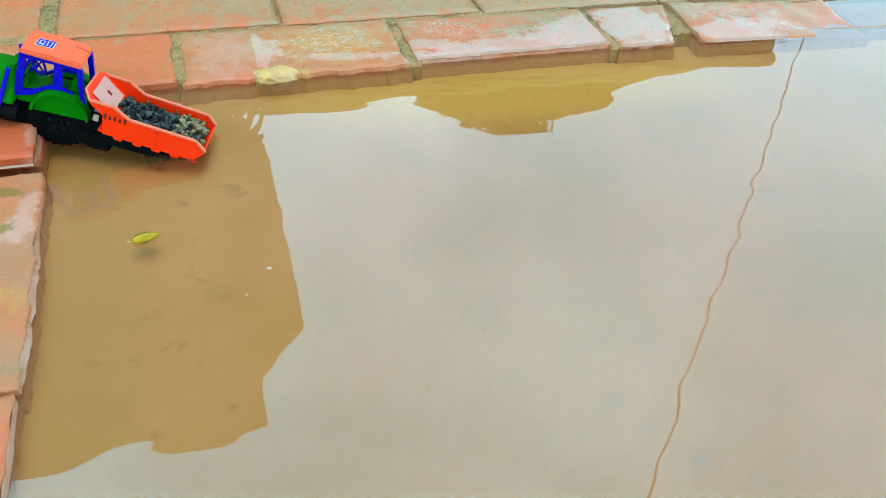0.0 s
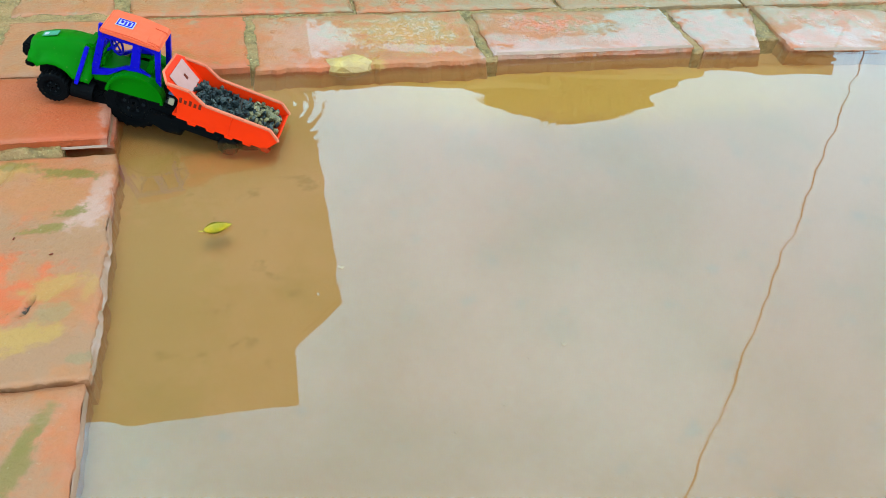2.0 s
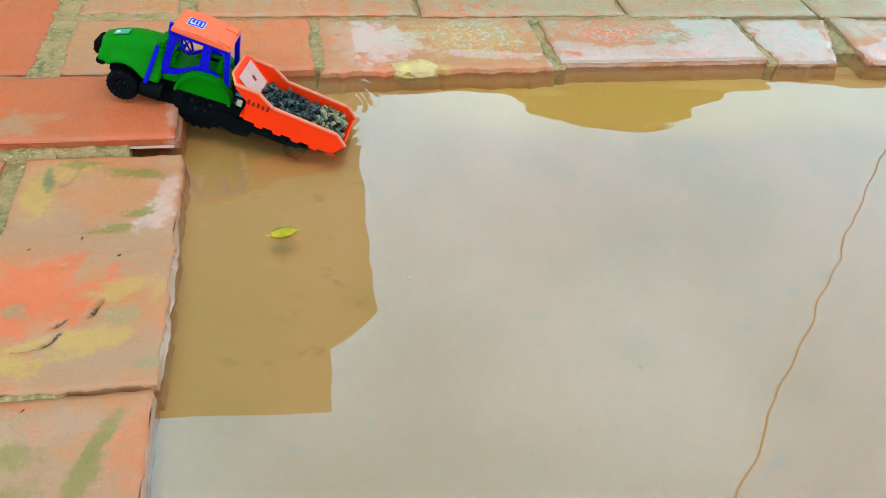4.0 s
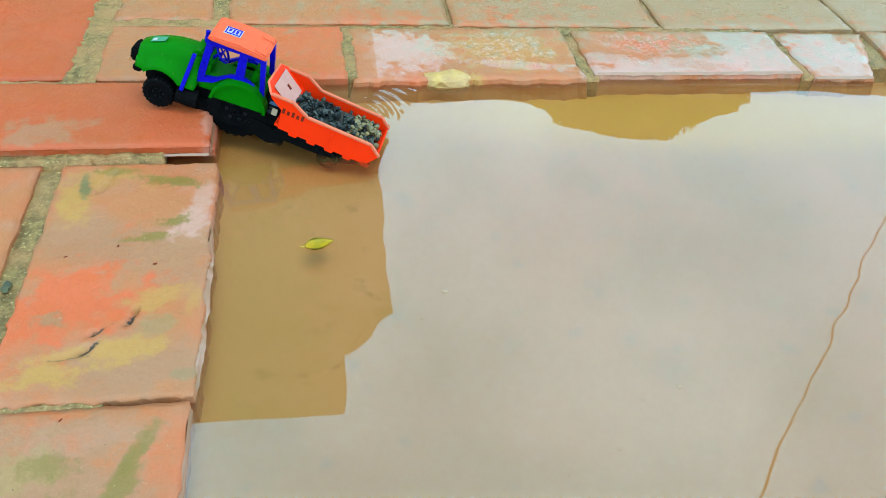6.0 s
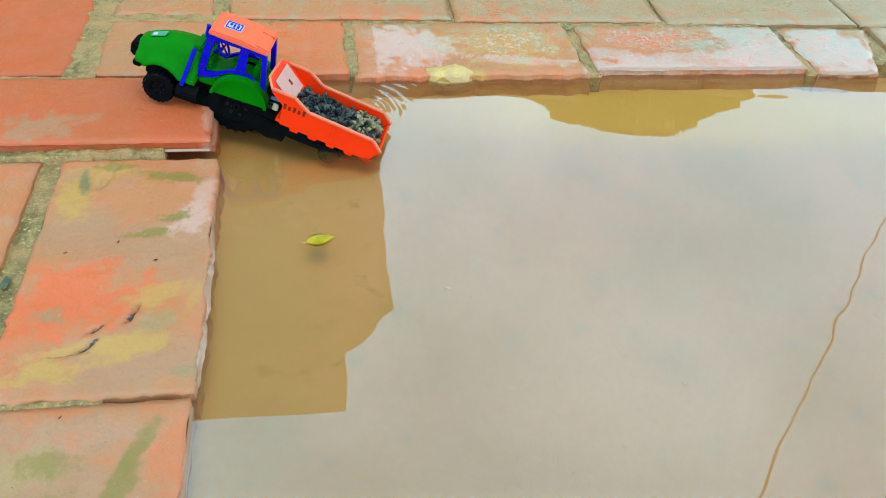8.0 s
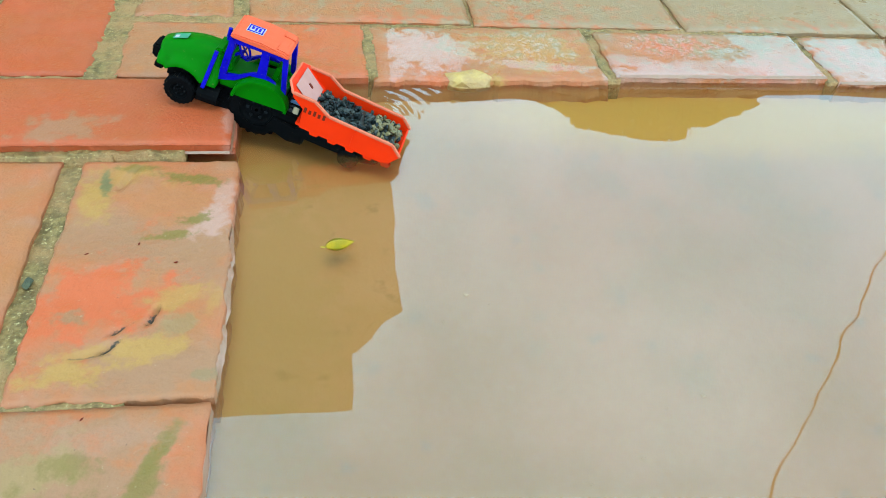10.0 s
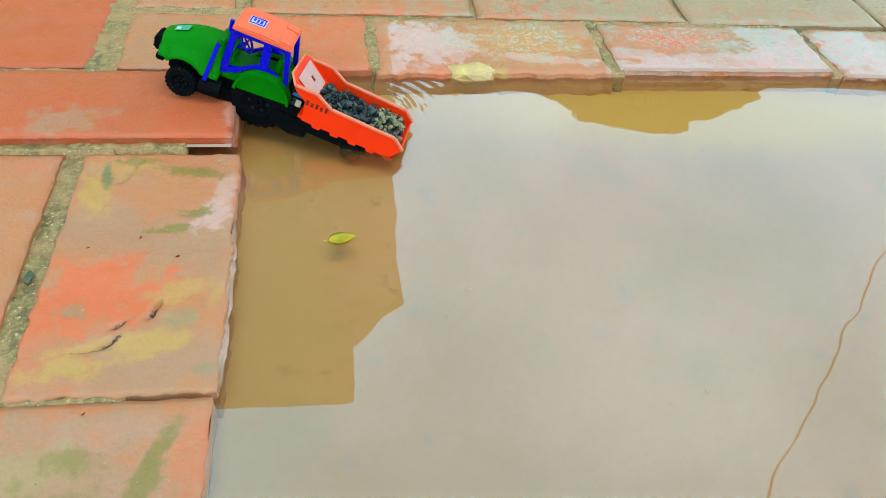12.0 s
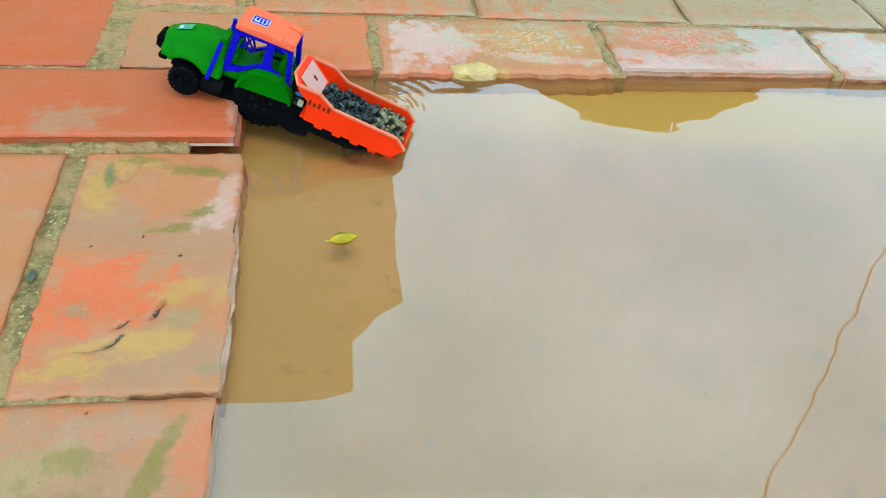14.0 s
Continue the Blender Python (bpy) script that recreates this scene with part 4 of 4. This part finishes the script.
# the raised slab, and the bricks of the edge beside the puddle
brick(-0.262, -0.006, 0.0155, 0.124, 0.0192, 0.0085, M_SLAB, step=0.006, seed=3, chip=0.001, rough=0.0008, flare=-0.0015)
brick(-0.255, -0.004, 0.0275, 0.126, 0.0085, 0.03, M_SLAB, seed=5)
brick(-0.1225, 0.001, -0.237, 0.010, 0.0075, 0.05, M_EDGE, step=0.0026, seed=7, flare=0.004, chip=0.0028, cracks=[(0.034, 0.208, 0.043, 0.236, 0.006, 0.0035), (0.0757, 0.0631, 0.0802, 0.0777, 0.0036, 0.006), (0.0545, 0.0544, 0.0630, 0.0613, 0.0028, 0.004), (0.0479, 0.0377, 0.0582, 0.0465, 0.0030, 0.005), (0.030, 0.034, 0.052, 0.041, 0.003, 0.0016)])
brick(-0.126, -0.001, -0.480, -0.2388, 0.0078, 0.05, M_LOW, step=0.006, seed=9)
brick(-0.128, -0.003, -0.722, -0.485, 0.0070, 0.05, M_LOW, seed=12)
brick(-0.258, -0.1375, -0.27, 0.010, 0.0085, 0.05, M_LOW, step=0.007, seed=14)
brick(-0.266, -0.147, -0.515, -0.28, 0.0080, 0.05, M_BRICK, seed=15)
brick(-0.262, -0.1445, 0.146, 0.385, 0.0085, 0.05, M_SLAB, step=0.008, seed=17)
# first row beyond the puddle
brick(-0.1255, 0.1165, 0.146, 0.262, 0.0080, 0.05, M_ROW, step=0.007, seed=21)
brick(0.1215, 0.362, 0.1435, 0.257, 0.0062, 0.05, M_ROW, step=0.005, seed=22, flare=0.008, tilt=(0.9, 0.0), turn=0.5, chip=0.004, rough=0.0014)
brick(0.3715, 0.612, 0.1525, 0.2525, 0.0075, 0.05, M_ROW, step=0.005, seed=23, flare=0.006, tilt=(0.4, 0.15), chip=0.002, rough=0.0010)
brick(0.6195, 0.692, 0.1445, 0.2495, 0.0055, 0.05, M_ROW, step=0.005, seed=24, flare=0.006, slant=0.045, tilt=(0.8, 0.3), chip=0.004, rough=0.0010)
brick(0.7310, 0.970, 0.1440, 0.2520, 0.0052, 0.05, M_ROW, step=0.006, seed=25, flare=0.006, tilt=(1.9, 1.7), turn=-4.0, chip=0.003, rough=0.0022)
brick(0.978, 1.216, 0.1420, 0.2300, -0.0022, 0.05, M_ROW, step=0.008, seed=26, tilt=(0.3, 0.0), turn=-3.0, chip=0.001, rough=0.0008)
# second row
brick(-0.1245, -0.0215, 0.271, 0.390, 0.0085, 0.05, M_ROW, seed=31)
for k in range(6):
    x = -0.008 + 0.2475 * k
    brick(x, x + 0.244, 0.2655 - 0.0035 * k, 0.378 - 0.004 * k, 0.0085 - 0.0006 * k, 0.05, M_ROW, step=0.008, seed=33 + k)
# paving that goes on behind the edge
for r in range(3, 11):
    for c in range(-6, 9):
        x = -0.25 * (r % 2) * 0.5 + 0.248 * c - 0.02
        if r < 4 and x < -0.15:
            continue
        brick(x, x + 0.236, 0.147 + 0.122 * (r - 1), 0.147 + 0.122 * (r - 1) + 0.111, 0.009, 0.05, M_BRICK, step=0.03)
for c in range(1, 7):
    for r in range(-7, 0 if c == 1 else 4):
        x, y = -0.152 - 0.125 * c, 0.246 * r + 0.123 * (c % 2) - (0.22 if c == 1 else 0.0)
        if c == 1 and y > -0.74:
            continue
        brick(x, x + 0.114, y - 0.02, y + 0.215, 0.009, 0.05, M_BRICK, step=0.03)


def mortar(x0, x1, y0, y1, z, step=0.006):
    nx, ny = max(2, round((x1 - x0) / step)), max(2, round((y1 - y0) / step))
    verts, faces = [], []
    for j in range(ny + 1):
        for i in range(nx + 1):
            x, y = x0 + (x1 - x0) * i / nx, y0 + (y1 - y0) * j / ny
            d = 0.0018 * noise.noise(Vector((x * 60, y * 60, 2))) + 0.0012 * noise.noise(Vector((x * 230, y * 230, 6)))
            verts.append((x, y, z + d))
    w = nx + 1
    for j in range(ny):
        for i in range(nx):
            faces.append((j * w + i, j * w + i + 1, (j + 1) * w + i + 1, (j + 1) * w + i))
    base = len(verts)
    loop = [i for i in range(w)] + [j * w + nx for j in range(1, ny + 1)] + [ny * w + i for i in range(nx - 1, -1, -1)] + [j * w for j in range(ny - 1, 0, -1)]
    for k in loop:
        verts.append((verts[k][0], verts[k][1], -0.045))
    for a in range(len(loop)):
        b = (a + 1) % len(loop)
        faces.append((loop[a], base + a, base + b, loop[b]))
    me = bpy.data.meshes.new("mortar")
    me.from_pydata(verts, [], faces)
    me.materials.append(M_MORTAR)
    me.shade_smooth()
    o = new("mortar", me)
    o.parent = pavement
    return o


mortar(-0.146, -0.120, -0.30, 0.016, 0.0035, 0.0025)
mortar(-0.30, -0.10, 0.0085, 0.030, 0.0108, 0.0025)
mortar(-0.135, -0.044, 0.0115, 0.0262, 0.0118, 0.0025)
mortar(-0.30, -0.004, -0.2425, -0.2360, 0.0010, 0.003)
mortar(-0.128, -0.052, -0.2398, -0.2345, 0.0058, 0.002)
mortar(-0.150, -0.120, 0.128, 0.40, 0.0070, 0.003)
mortar(-0.30, -0.12, 0.118, 0.150, 0.0060, 0.003)
mortar(-0.126, 0.0, 0.258, 0.275, 0.0075, 0.003)
mortar(0.0, 0.60, 0.245, 0.272, 0.0050, 0.004)
mortar(0.60, 1.22, 0.236, 0.262, 0.0015, 0.004)
mortar(-0.02, 1.25, 0.262, 0.386, 0.0035, 0.012)
mortar(-0.024, -0.006, 0.276, 0.39, 0.0075, 0.003)
mortar(0.1125, 0.125, 0.150, 0.258, 0.0070, 0.003)
mortar(0.359, 0.376, 0.148, 0.252, 0.0042, 0.003)
mortar(0.609, 0.622, 0.1475, 0.246, 0.0035, 0.003)
mortar(0.694, 0.742, 0.172, 0.255, 0.0022, 0.003)
mortar(-1.04, -0.262, -1.80, 1.36, 0.0045, 0.03)
mortar(-0.262, 2.2, 0.386, 1.36, 0.0045, 0.03)


def wet_lip(p0, p1, out, z0, seed, width=0.006, drop=1.0):
    """A thin skin of water that climbs a brick's edge between two points; out: the way that it slopes down to the puddle."""
    p0, p1, out = Vector((*p0, 0)), Vector((*p1, 0)), Vector((*out, 0))
    n, rows = 60, []
    for k in range(n + 1):
        q = p0.lerp(p1, k / n)
        w = width * (0.75 + 0.55 * noise.noise(q * 55 + Vector((seed, 0, 0))) + 0.25 * noise.noise(q * 160 + Vector((0, seed, 0))))
        w *= min(1.0, 6 * k / n, 6 * (n - k) / n) + 0.02
        row = []
        for u, z in ((-0.35, 1.0), (0.0, 0.86), (0.4, 0.42), (0.75, 0.12), (1.0, -0.05)):
            v = q + out * (u * max(w, 0.001))
            row.append((v.x, v.y, z0 * (1 - drop * (1 - z))))
        rows.append(row)
    verts = [v for r in rows for v in r]
    faces = [(5 * k + i, 5 * k + i + 1, 5 * k + i + 6, 5 * k + i + 5) for k in range(n) for i in range(4)]
    me = bpy.data.meshes.new("wet_lip")
    me.from_pydata(verts, [], faces)
    me.materials.append(M_LIP)
    me.shade_smooth()
    o = new("wet_lip", me)
    o.parent = pavement


wet_lip((0.000, -0.236), (0.000, -0.075), (1, 0), 0.0052, 1.0, 0.0045)
wet_lip((-0.002, -0.48), (-0.001, -0.243), (1, 0), 0.0048, 2.0, 0.0022)
wet_lip((-0.0072, 0.122), (-0.0072, 0.018), (1, 0), 0.0108, 7.0, 0.0014, 0.15)
wet_lip((-0.060, 0.0168), (-0.008, 0.0168), (0, -1), 0.0106, 8.0, 0.0009, 0.15)
wet_lip((0.375, 0.1535), (0.609, 0.1535), (0, -1), 0.0082, 3.0, 0.0026, 0.3)
wet_lip((0.622, 0.1455), (0.690, 0.1455), (0, -1), 0.0060, 4.0, 0.0026, 0.35)
wet_lip((0.736, 0.1440), (0.850, 0.1360), (0, -1), 0.0044, 5.0, 0.0026, 0.5)
wet_lip((0.850, 0.1640), (1.20, 0.1260), (0, -1), 0.0012, 6.0, 0.0022)


def lump(name, centre, size, seed, mat, label, category, fine=3):
    bm = bmesh.new()
    bmesh.ops.create_icosphere(bm, subdivisions=fine, radius=1.0)
    for v in bm.verts:
        d = 1 + 0.35 * noise.noise(v.co * 1.6 + Vector((seed, 0, 0))) + 0.12 * noise.noise(v.co * 5 + Vector((0, seed, 0)))
        v.co = Vector((v.co.x * d * size[0], v.co.y * d * size[1], v.co.z * d * size[2]))
    ob = part(name, bm, mat)
    ob.matrix_world = pose(*centre)
    return tagged(ob, label, category)


lump("stone_chip", (0.216, 0.150, 0.0015), (0.029, 0.013, 0.010), 3.0, M_CHIP, "yellow sandy stone chip lying against the brick edge", "stone", 2)
lump("mortar_lump", (0.004, 0.131, 0.004), (0.008, 0.010, 0.010), 8.0, M_LUMP, "small pale lump of mortar in the paving corner", "stone")

for x, y, a in ((-0.064, -0.095, 80), (-0.036, -0.116, 15), (-0.073, -0.249, 55), (-0.098, -0.105, 30)):
    bit = lump("debris", (x, y, 0.0082), (0.0015, 0.0006, 0.0005), x * 90, M_MARK, "tiny dark speck of debris on the brick", "debris")
    bit.matrix_world = pose(x, y, 0.0080, 0, 0, a)
    tagged(bit, group="debris on the brick")
lump("dead_leaf_scrap", (-0.1315, -0.131, 0.0062), (0.0030, 0.0062, 0.0010), 5.0, plain("dark_leaf_scrap", (0.03, 0.03, 0.012), (0.055, 0.05, 0.02), 200, 0.9), "dark wet scrap of leaf stuck in the mortar joint", "leaf scrap", 2)
